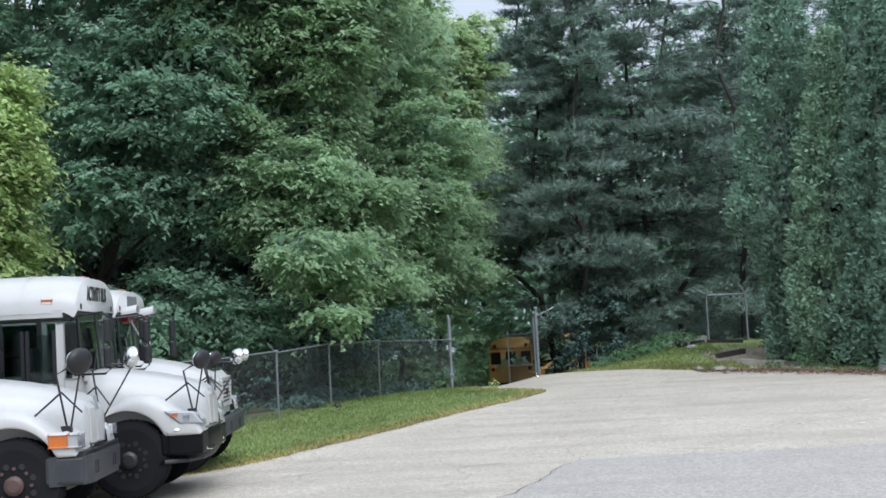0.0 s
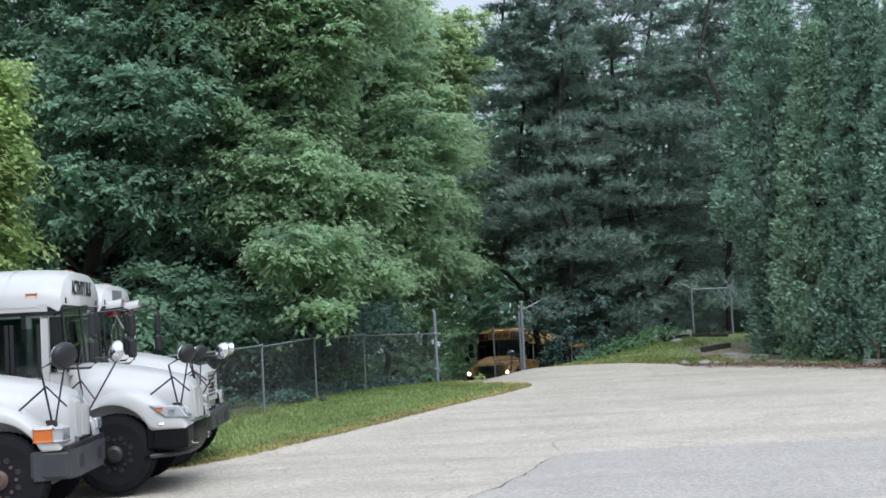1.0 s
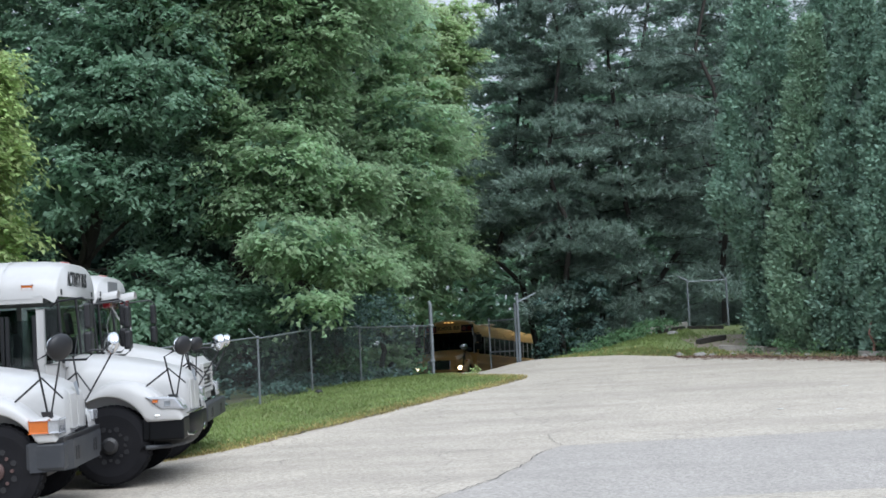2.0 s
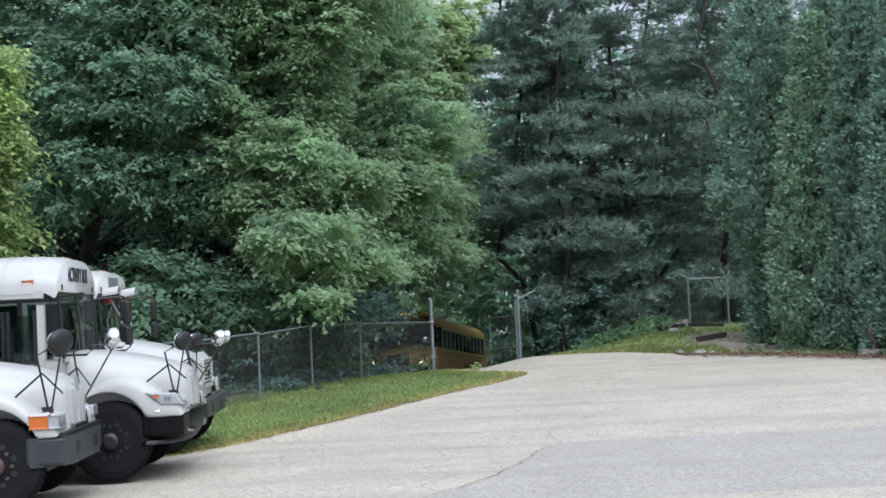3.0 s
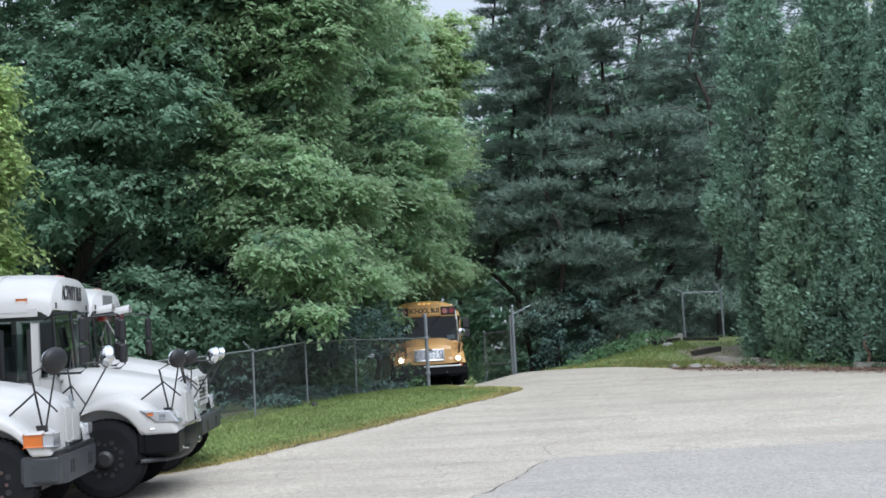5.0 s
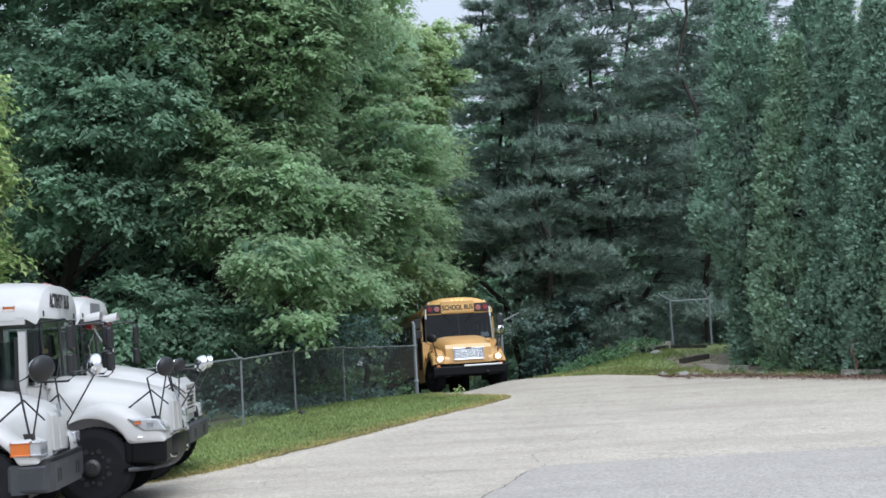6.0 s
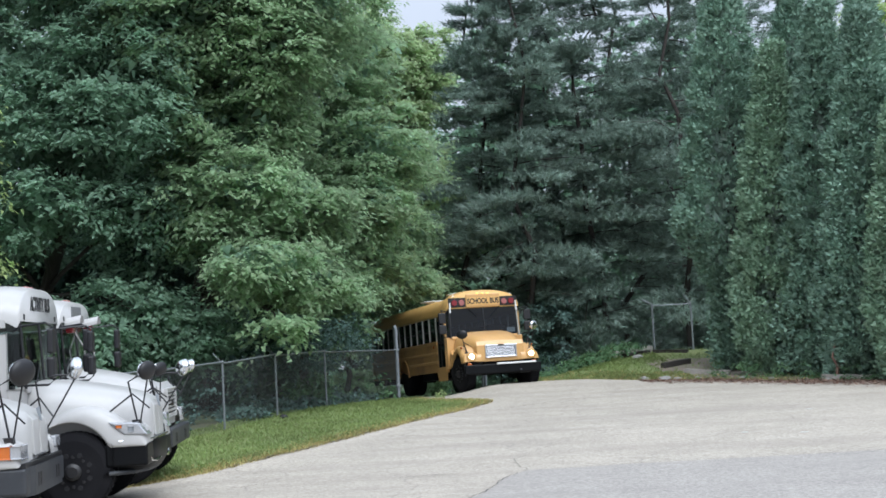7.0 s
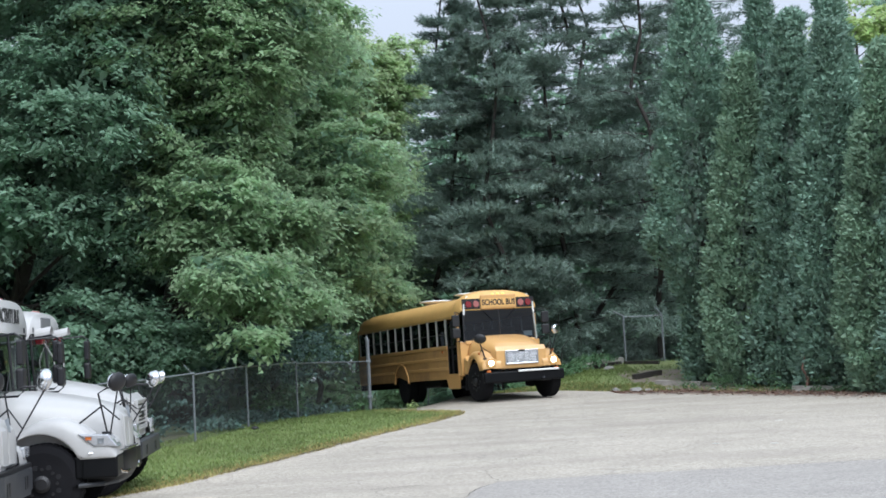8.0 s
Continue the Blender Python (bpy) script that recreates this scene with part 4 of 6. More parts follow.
    # stop board, reflective panel
    part("side_lamp", box(-2.3, -2.2, -HALF - 0.02, -HALF, 1.38, 1.46, 0.01), AMBER, bus)
    part("skirt", prism([(COWL - 0.02, 0.78), (COWL - 0.1, 0.36), (FIRST + 0.02, 0.36), (FIRST - 0.12, 0.66), (FIRST - 0.12, 0.78)], -HALF + 0.012, -HALF + 0.004), YELLOW, bus)
    wheels = [bus_wheel(bus, 0, s * 1.0, False, RIM_DARK, RIM_DARK) for s in (-1, 1)]
    wheels += [bus_wheel(bus, AXLE2, s * 0.88, True, RIM_DARK, RIM_DARK) for s in (-1, 1)]
    shorten_nose(bus, 0.82)
    return bus, wheels


def build_white_bus(kind, m, label):
    """kind: 'amber' (old square lamps), 'sweep' (slanted lamps), 'slats' (bar grille, hooded warning lamps)."""
    BODY.update(rise={"amber": 0.57, "sweep": 0.54, "slats": 0.46}[kind], top={"amber": 2.48, "sweep": 2.48, "slats": 2.43}[kind], cap=1.0)
    bus = empty("activity_bus", m, label, "bus", "parked white buses")
    bus_body(bus, WHITE, WHITE, GLASS_CLEAR, True)
    bus_front(bus, WHITE, GLASS_CLEAR)
    rows = FLAT_HOOD if kind == "slats" else ROUND_HOOD
    wheel_x = {"amber": 0.08, "sweep": -0.2, "slats": 0.1}[kind]
    bus_nose(bus, WHITE, rows, 0.9, wheel_x)
    if kind == "slats":
        part("nose_panel", prism([(0.72, 0.82), (0.80, 0.82), (0.82, 1.36), (0.68, 1.50)], -0.72, 0.72, 0.04), WHITE, bus)
        g = grille_slats(bus, 0.82, 0.50, 0.96, 1.38, 7, WHITE, BLACK, "white bar grille with a dark badge")
        part("badge", ball((0.87, 0, 1.16), (0.015, 0.13, 0.05), 12), BLACK, g)
        for s in (-1, 1):
            part("headlight", box(0.80, 0.91, s * 0.92 - 0.13, s * 0.92 + 0.13, 0.9, 1.06, 0.02), LAMP_GLASS, bus)
        bumper = part("front_bumper", box(0.84, 1.0, -1.12, 1.12, 0.52, 0.80, 0.03), GREY_STEEL, bus)
    else:
        # tall grille panel with a V crease
        wide = 0.36
        for s in (-1, 1):
            part("grille", prism([(0.80, 0.90), (0.905, 0.90), (0.89, 1.30), (0.80, 1.40)], s * 0.02, s * wide, 0.02), WHITE, bus)
        part("grille_trim", box(0.90, 0.93, -wide, wide, 0.86, 0.89), CHROME, bus)
        part("badge", loft([[(0.86, -0.04, 1.42), (0.9, 0.0, 1.45), (0.86, 0.04, 1.42)], [(0.90, -0.012, 1.28), (0.93, 0, 1.27), (0.90, 0.012, 1.28)]], closed=True), DULL_METAL, bus)
        for s in (-1, 1):
            if kind == "amber":
                part("turn_lamp", box(0.56, 0.79, s * 1.13, s * 1.19, 0.91, 1.05, 0.015), AMBER, bus, "amber wrap-round turn lamp")
                part("headlight", box(0.79, 0.92, s * 0.86, s * 1.18, 0.91, 1.05, 0.02), LAMP_GLASS, bus, "square clear headlight")
            else:
                lamp = part("headlight", prism([(0.36, 1.13), (0.78, 1.11), (0.915, 0.95), (0.58, 0.96)], s * 0.80, s * 1.186, 0.02), LAMP_GLASS, bus, "clear slanted headlight")
                part("reflector", box(0.64, 0.72, s * 1.175, s * 1.190, 1.0, 1.06, 0.008), DULL_METAL, lamp)
                part("marker", box(0.47, 0.55, s * 1.175, s * 1.192, 1.05, 1.09, 0.008), AMBER, lamp)
        if kind == "amber":
            bumper = part("front_bumper", loft([[(0.55 if abs(y) > 1.15 else (0.93 if abs(y) > 1.0 else 1.0), y, z) for y in (-1.19, -1.05, -0.8, 0, 0.8, 1.05, 1.19)] for z in (0.48, 0.50, 0.79, 0.81)], caps=False), GREY_STEEL, bus)
            part("bumper_core", box(0.5, 0.96, -1.16, 1.16, 0.50, 0.80, 0.03), GREY_STEEL, bus)
            # Black strip puts the shade of the gap over the bumper into colour.
            part("bumper_gap_strip", box(0.7, 0.95, -1.12, 1.12, 0.79, 0.85), BLACK, bus)
        else:
            bumper = part("front_bumper", loft([[((0.42 if abs(y) > 1.1 else (0.80 if abs(y) > 0.9 else (0.92 if abs(y) > 0.4 else 0.95))) - tuck, y, z) for y in (-1.19, -1.12, -0.95, -0.6, -0.3, 0, 0.3, 0.6, 0.95, 1.12, 1.19)] for z, tuck in ((0.45, 0.16), (0.50, 0.06), (0.58, 0.01), (0.80, 0.0), (0.86, 0.03))], caps=False), BLACK_STEEL, bus, soft=True)
            part("bumper_lip", tube([(0.34, -1.17, 0.47), (0.66, -0.98, 0.47), (0.80, -0.6, 0.47), (0.83, 0, 0.47), (0.80, 0.6, 0.47), (0.66, 0.98, 0.47), (0.34, 1.17, 0.47)], 0.03, 8), GREY_STEEL, bumper)
            part("bumper_core", box(0.3, 0.9, -1.16, 1.16, 0.55, 0.84, 0.03), BLACK_STEEL, bus)
            part("bumper_trim", tube([(0.5, -1.2, 0.88), (0.86, -1.0, 0.88), (0.93, -0.6, 0.88), (0.93, 0.6, 0.88), (0.86, 1.0, 0.88), (0.5, 1.2, 0.88)], 0.012), CHROME, bus)
            for s in (-1, 1):
                part("fog_opening", tube([(0.86, s * 0.98, 0.70), (0.90, s * 0.8, 0.60), (0.935, s * 0.55, 0.58), (0.94, s * 0.3, 0.60)], 0.018), CHROME, bumper)
    if kind != "sweep":
        for y in (-0.62, -0.48, 0.48, 0.62):
            # Black patches colour in the shade inside the slots.
            part("bumper_slot_patch", box(0.985, 1.006, y - 0.045, y + 0.045, 0.57, 0.72), BLACK, bumper)
    for s in (-1, 1):
        cross_mirror(bus, s, 0.74, {'amber': 0.2, 'sweep': 0.18, 'slats': 0.1}[kind] + (0.22 if s > 0 else 0), chrome=(s > 0), tall={'amber': 0.2, 'sweep': 0.12, 'slats': 0.06}[kind], size={'amber': 1.15, 'sweep': 0.95, 'slats': 0.85}[kind])
        side_mirror(bus, s, 0.25 if kind == "amber" else 0.62)
        part("reflector", box(COWL - 0.32, COWL - 0.18, s * 1.15, s * 1.19, 2.60, 2.66, 0.01), AMBER, bus)
    markers(bus, RED_LIGHT, -1.0, BODY["top"] - 0.02 + BODY["rise"] * 0.96, z_side=BODY["top"] + BODY["rise"] * 0.66)
    for y in (-0.95, 0.95):
        part("marker_lamp", box(-0.9, -0.82, y - 0.04, y + 0.04, 2.52, 2.6, 0.012), BLACK, bus)
    if kind == "sweep":
        words("lettering", "ACTIVITY BUS", 0.27, LETTER, bus, facing(-0.818, 0, 2.735), "black letters on the front cap", 0.70)
    if kind == "slats":
        part("sign_board", box(-0.84, -0.81, -0.36, 0.36, 2.58, 2.76, 0.01), INTERIOR, bus, "faded grey sign with unreadable bars")
        for s in (-1, 1):
            lamp = part("warning_lamp", lathe([(0.10, -0.83), (0.10, -0.72), (0.085, -0.70)], "X", 18), RED, bus)
            lamp.matrix_basis = pose(0, s * 0.72, 2.43)
            part("visor", loft([[(-0.84, 0.14 * math.cos(a), 0.14 * math.sin(a)) for a in [math.pi * k / 8 for k in range(9)]], [(-0.56, 0.15 * math.cos(a), 0.06 + 0.12 * math.sin(a)) for a in [math.pi * k / 8 for k in range(9)]]], caps=False), WHITE, lamp, "white lamp hood")
            part("grab_rod", tube([(-0.76, s * 0.55, 2.4), (-0.6, s * 0.42, 2.1), (-0.62, s * 0.3, 1.7)], 0.014), WHITE, bus)
    wheel_mats = (RIM_WHITE, RIM_RED) if kind == "amber" else (RIM_DARK, RIM_DARK)
    for s in (-1, 1):
        bus_wheel(bus, wheel_x, s * 1.0, False, *wheel_mats)
        bus_wheel(bus, AXLE2, s * 0.88, True, *wheel_mats)
    shorten_nose(bus, {"amber": 0.92, "sweep": 0.91, "slats": 0.87}[kind])
    return bus


def shorten_nose(bus, k):
    """Draws everything ahead of the cowl back by the factor k."""
    for ob in bus.children_recursive:
        if ob.parent != bus and ob.parent.parent != bus:
            continue
        if ob.name.startswith("slat"):
            ob.location.x = COWL + (ob.location.x - COWL) * k
        elif ob.name.startswith("mirror_glass") or ob.name.startswith("mirror_head") and ob.location.length > 0.1:
            if ob.location.x > 0:
                ob.location.x = COWL + (ob.location.x - COWL) * k
        elif ob.type == "MESH" and not ob.parent.name.startswith("wheel") and not ob.name.startswith("seat"):
            for v in ob.data.vertices:
                if v.co.x > COWL:
                    v.co.x = COWL + (v.co.x - COWL) * k
        if ob.name.startswith("wheel") and ob.type == "EMPTY" and ob.location.x > COWL:
            ob.location.x = COWL + (ob.location.x - COWL) * (0.5 + 0.5 * k)


YELLOW_BUS, YELLOW_WHEELS = build_yellow_bus()
OTHER_BUS = copy_thing(YELLOW_BUS, pose(0, 0, 0))
tagged(OTHER_BUS, "yellow school bus driving away beyond the gate, mostly hidden", "bus", "school buses")


def parked(x, y, turn, lift):
    z = land(x, y) + 0.035 + lift
    dz = land(x - 6, y) - land(x, y)
    side = land(x, y + 1) - land(x, y - 1)
    return pose(x, y, z, math.degrees(math.atan2(side, 2)) * 0.6, math.degrees(math.atan2(dz, 6)), turn)


build_white_bus("amber", parked(-4.90, 17.4, 2.5, 0.07), "white activity bus with amber lamps and grey bumper, parked")
build_white_bus("sweep", parked(-3.93, 20.25, 1.0, 0.03), "white activity bus with slanted clear headlights and black bumper, parked")
build_white_bus("slats", parked(-4.10, 23.4, 1.0, 0.0), "white activity bus with bar grille and hooded red lamps, parked")


# ---- chain-link fence and gate ----
def ribbon_net(name, a, b, z_low, z_high, mesh, parent, wire=0.0044):
    """Crossing wires between two posts, as thin flat strips."""
    a, b = Vector(a), Vector(b)
    length, along = (b - a).to_2d().length, (b - a).normalized()
    h = z_high - z_low
    rows = []
    n = int((length + h) / mesh)
    for k in range(n):
        for lean in (1, -1):
            s0 = k * mesh - (h if lean > 0 else 0)
            s1 = s0 + lean * h
            if lean < 0:
                s0, s1 = k * mesh, k * mesh - h
            t0, t1 = 0.0, 1.0
            lo, hi = min(s0, s1), max(s0, s1)
            if hi < 0 or lo > length:
                continue
            def clip(s):
                return (s - s0) / (s1 - s0)
            ts = sorted((clip(max(0, lo)), clip(min(length, hi))))
            p = [a + (b - a) * ((s0 + (s1 - s0) * t) / length) + Vector((0, 0, z_low + h * t)) for t in ts]
            w = along * wire
            rows.append([p[0] - w, p[0] + w, p[1] + w, p[1] - w])
    v = np.array([[tuple(q) for q in r] for r in rows])
    return quick_mesh(name, v, WIRE_MAT, parent=parent)


def cap(p, r):
    return ball(p, (r * 1.25, r * 1.25, r), 10)


def build_fence():
    fence = empty("chain_link_fence", pose(0, 0, 0), "galvanised chain-link fence with pipe posts along the verge", "fence")
    tops = []
    for k, (x, y) in enumerate(FENCE[:-1]):
        z = land(x, y)
        h = 1.50
        post = part("post", tube([(x, y, z - 0.2), (x, y, z + h)], 0.025, 10), POST_STEEL, fence)
        part("post_cap", cap((x, y, z + h), 0.034), POST_STEEL, post)
        part("wire_arm", tube([(x, y, z + h - 0.03), (x - 0.2, y + 0.05, z + h + 0.2)], 0.009), POST_STEEL, post)
        tops.append((x, y, z))
    gx, gy = FENCE[-1]
    tops.append((gx, gy, land(gx, gy)))
    for (x0, y0, za), (x1, y1, zb) in zip(tops, tops[1:]):
        part("top_rail", tube([(x0, y0, za + 1.47), (x1, y1, zb + 1.50)], 0.021, 8), POST_STEEL, fence)
        net = ribbon_net("wire_mesh", (x0, y0, za), (x1, y1, zb), 0.04, 1.46, 0.062, fence)
        tagged(net, kind="stuff")
    return fence


build_fence()


def build_gate():
    gate = empty("gate", pose(0, 0, 0), "open galvanised pipe gate with tall posts and chain-link leaf", "gate")
    z0 = land(0.25, 44.0)
    part("post", tube([(0.25, 44, z0 - 0.2), (0.25, 44, z0 + 2.12), (0.21, 44.0, z0 + 2.24)], 0.055, 12), DULL_METAL, gate)
    part("hinge", box(0.17, 0.33, 43.93, 44.07, z0 + 1.46, z0 + 1.54, 0.01), DULL_METAL, gate)
    part("hinge", box(0.17, 0.33, 43.93, 44.07, z0 + 0.40, z0 + 0.47, 0.01), DULL_METAL, gate)
    z1 = land(3.16, 48.0)
    post = part("post", tube([(3.16, 48, z1 - 0.2), (3.16, 48, 3.58)], 0.05, 12), DULL_METAL, gate)
    part("post_cap", cap((3.16, 48, 3.58), 0.055), DULL_METAL, post)
    part("wire_arm", tube([(3.16, 48, 3.32), (3.82, 48.4, 3.62)], 0.018), DULL_METAL, post)
    # swung leaf, seen at a slant
    a, b = Vector((3.07, 48.02, 0)), Vector((2.28, 49.9, 0))
    low, high = z1 + 0.12, 3.3
    leaf = part("gate_leaf", tube([a + Vector((0, 0, low)), a + Vector((0, 0, high))], 0.034, 8), DULL_METAL, gate)
    for z in (low, low + 0.78, high - 0.52):
        part("rail", tube([a + Vector((0, 0, z)), b + Vector((0, 0, z))], 0.024, 8), DULL_METAL, leaf)
    part("stile", tube([b + Vector((0, 0, low)), b + Vector((0, 0, high - 0.4))], 0.024, 8), DULL_METAL, leaf)
    tagged(ribbon_net("wire_mesh", a, b, low, high - 0.5, 0.062, leaf), kind="stuff")


build_gate()


def build_short_fence():
    fence = empty("fence_end", pose(0, 0, 0), "short run of pipe fence with slanted wire arms on the bank", "fence")
    tops = []
    for x, y, d in ((8.84, 48.0, -1), (10.2, 48.3, -1)):
        z = land(x, y)
        post = part("post", tube([(x, y, z - 0.2), (x, y, 3.78)], 0.032, 10), DULL_METAL, fence)
        part("wire_arm", tube([(x, y, 3.76), (x - 0.32, y, 3.93)] if x < 9 else [(x, y, 3.76), (x - 0.22, y, 4.04)], 0.022, 8), DULL_METAL, post)
        tops.append((x, y, z))
    part("top_rail", tube([(8.84, 48.0, 3.72), (10.2, 48.3, 3.74)], 0.021, 8), DULL_METAL, fence)
    tagged(ribbon_net("wire_mesh", (8.84, 48, tops[0][2]), (10.2, 48.3, tops[1][2]), 0.05, 1.35, 0.07, fence, 0.0012), kind="stuff")


build_short_fence()


# ---- timbers, stones and litter on the bank ----
def rough_bar(name, a, b, w, h, label, mat=None):
    a, b = Vector(a), Vector(b)
    a.z, b.z = land(a.x, a.y) + h * 0.42, land(b.x, b.y) + h * 0.42
    d = b - a
    rng = random.Random(int(a.x * 100))
    side = d.cross(Vector((0, 0, 1))).normalized()
    rows = []
    for k in range(6):
        p = a + d * (k / 5)
        rows.append([p + side * sy * (w / 2 + rng.uniform(-0.012, 0.012)) + Vector((0, 0, sz * (h / 2 + rng.uniform(-0.012, 0.012)))) for sy, sz in ((-1, -1), (1, -1), (1, 1), (-1, 1))])
    return tagged(part(name, loft(rows, closed=True), mat or TIMBER), label, "timber", "old landscape timbers")


rough_bar("timber", (8.22, 43.4, 0), (9.15, 44.15, 0), 0.18, 0.2, "dark weathered landscape timber half sunk in the grass", TIMBER_DARK)
rough_bar("timber", (8.62, 42.1, 0), (9.7, 41.15, 0), 0.2, 0.17, "pale weathered landscape timber at the lot edge", TIMBER_PALE)
rough_bar("timber", (9.75, 41.0, 0), (10.6, 40.2, 0), 0.18, 0.14, "weathered timber partly buried at the lot edge")
rough_bar("timber", (11.3, 37.6, 0), (13.0, 36.0, 0), 0.18, 0.16, "weathered timber under the cedars", TIMBER_PALE)
rough_bar("timber", (7.3, 46.9, 0), (8.62, 47.5, 0), 0.22, 0.26, "fallen grey log lying on the bank", TIMBER_PALE)
rough_bar("timber", (8.65, 47.25, 0), (9.7, 46.8, 0), 0.2, 0.13, "dark log below the fence posts", TIMBER_DARK)
rough_bar("timber", (7.55, 46.55, 0), (8.45, 46.9, 0), 0.16, 0.16, "dark log lying on the bank", TIMBER_DARK)


def stone(x, y, r, seed):
    bm = bmesh.new()
    bmesh.ops.create_icosphere(bm, subdivisions=2, radius=1)
    for v in bm.verts:
        k = 1 + 0.35 * noise.noise(v.co * 1.3 + Vector((seed, 0, 0)))
        v.co = Vector((v.co.x * r * k * 1.3, v.co.y * r * k, v.co.z * r * k * 0.6))
    ob = part("stone", bm, ROCK)
    ob.matrix_basis = pose(x, y, land(x, y) + r * 0.25, 0, 0, seed * 37)
    return tagged(ob, "grey field stone lying at the lot edge", "stone", "stones on the bank")


for k, (x, y, r) in enumerate(((7.2, 41.0, 0.14), (7.7, 40.5, 0.18), (8.0, 40.3, 0.12), (9.6, 39.3, 0.12), (10.2, 38.6, 0.1), (7.9, 45.9, 0.16), (6.9, 46.3, 0.12), (11.3, 37.2, 0.1), (8.6, 40.4, 0.1))):
    stone(x, y, r, k + 1)


def litter():
    """Red-brown needles and leaves washed along the right edge of the lot."""
    rng = np.random.RandomState(8)
    rows = []
    for _ in range(11000):
        x = 7.0 + 8.5 * rng.rand()
        y = lot_far(x) + rng.normal(0.0, 0.55 + 0.06 * (x - 7)) - 0.25
        z = land(x, y) + 0.045 + 0.01 * rng.rand()
        a, s = rng.uniform(0, 6.28), 0.02 + 0.035 * rng.rand()
        u, w = np.array([np.cos(a), np.sin(a), rng.normal(0, 0.2)]) * s, np.array([-np.sin(a), np.cos(a), rng.normal(0, 0.2)]) * s * 0.4
        c = np.array([x, y, z])
        rows.append([c - u, c - w, c + u, c + w])
    quick_mesh("leaf_litter", np.array(rows), LITTER, "red-brown needles and dead leaves along the asphalt edge", "leaf litter")


litter()
for x, y in ((7.0, 24.6), (8.35, 28.9), (6.1, 25.1)):
    bm = box(-0.06, 0.06, -0.02, 0.02, 0, 0.01, 0.003)
    ob = part("paper_scrap", bm, PAPER)
    ob.matrix_basis = pose(x, y, land(x, y) + 0.05, 0, 0, 20 * x)
    tagged(ob, "small pale paper scrap lying on the asphalt", "litter", "scraps on the lot")
for x, y in ((0.42, 20.1), (1.55, 20.6), (6.9, 30.2)):
    stone(x, y, 0.035, int(x * 10) + 20)


# ---- trees ----
def unit(v):
    return v / np.maximum(1e-9, np.linalg.norm(v, axis=-1, keepdims=True))


def leaf_quads(c, along, up, length, width, fold=0.25):
    """Leaves as folded diamonds at c, pointing along, with their face towards up."""
    along = unit(along)
    side = unit(np.cross(up, along))
    nrm = np.cross(along, side)
    l, w = length[:, None], width[:, None]
    v = np.empty((len(c), 4, 3))
    v[:, 0] = c - along * l * 0.5
    v[:, 1] = c + side * w * 0.5 + nrm * w * fold
    v[:, 2] = c + along * l * 0.5 - nrm * l * 0.12
    v[:, 3] = c - side * w * 0.5 + nrm * w * fold
    return v


def slim(v):
    """The diamonds as single triangles of the same length and area."""
    base = v[:, 0] - (v[:, 1] + v[:, 3]) / 2
    return np.stack([v[:, 1] + base, v[:, 2], v[:, 3] + base], 1)


def broad_sprays(rng, centers, outward, size, per, leaf):
    """Fans of drooping twigs, one at each centre, with leaves crowded towards the twig ends."""
    n = len(centers)
    twigs = 7
    o = unit(outward * np.array([1, 1, 0.3]))
    side = unit(np.cross(o, np.array([0, 0, 1.0]) + rng.normal(0, 0.2, (n, 3))))
    # one row a twig
    fan = (np.linspace(-1.25, 1.25, twigs)[None] + rng.normal(0, 0.16, (n, twigs))).ravel()
    o2, s2 = np.repeat(o, twigs, 0), np.repeat(side, twigs, 0)
    way = o2 * np.cos(fan)[:, None] + s2 * np.sin(fan)[:, None] + np.array([0, 0, 1.0]) * rng.normal(0.12, 0.14, n * twigs)[:, None]
    reach = np.repeat(size, twigs) * rng.uniform(0.6, 1.15, n * twigs)
    # one row a leaf
    k = max(3, per // twigs)
    w, r, c = np.repeat(way, k, 0), np.repeat(reach, k), np.repeat(np.repeat(centers, twigs, 0), k, 0)
    m = len(w)
    q = rng.rand(m) ** 0.7
    down = np.array([0, 0, -1.0])
    p = c + w * (q * r)[:, None] + down * (0.42 * q ** 2 * r)[:, None] + rng.normal(0, 0.07, (m, 3)) * (0.6 + q)[:, None] * np.array([1, 1, 0.6])
    cross = unit(np.cross(w, down))
    along = w * 0.8 + cross * rng.choice([-0.8, 0.8], m)[:, None] + down * rng.uniform(0.1, 0.9, m)[:, None] + rng.normal(0, 0.25, (m, 3))
    face = np.array([0, 0, 0.9]) + w * 0.55 + rng.normal(0, 0.3, (m, 3))
    ln = leaf * rng.uniform(0.7, 1.35, m)
    return leaf_quads(p, along, face, ln, ln * rng.uniform(0.5, 0.75, m))


def lobe_points(rng, lobes, n, inner=0.42):
    """Points through the outer part of several ellipsoids, crowded outward and uneven."""
    vol = np.array([(rx * ry * rz) ** (2 / 3) for _, _, _, rx, ry, rz in lobes])
    pick = rng.choice(len(lobes), n, p=vol / vol.sum())
    L = np.array(lobes)[pick]
    d = unit(rng.normal(0, 1, (n, 3)))
    bump = np.array([1 + 0.55 * noise.noise(Vector((q[0] * 1.9 + k * 7.3, q[1] * 1.9, q[2] * 2.3))) for q, k in zip(d, pick)])
    r = (inner + (1 - inner) * rng.rand(n) ** 0.6) * bump
    return L[:, :3] + d * L[:, 3:] * r[:, None], d


def woody(name, tree, pts, r0, r1, mat, sides=8):
    return part(name, tube(pts, r0, sides, r1), mat, tree, soft=True)


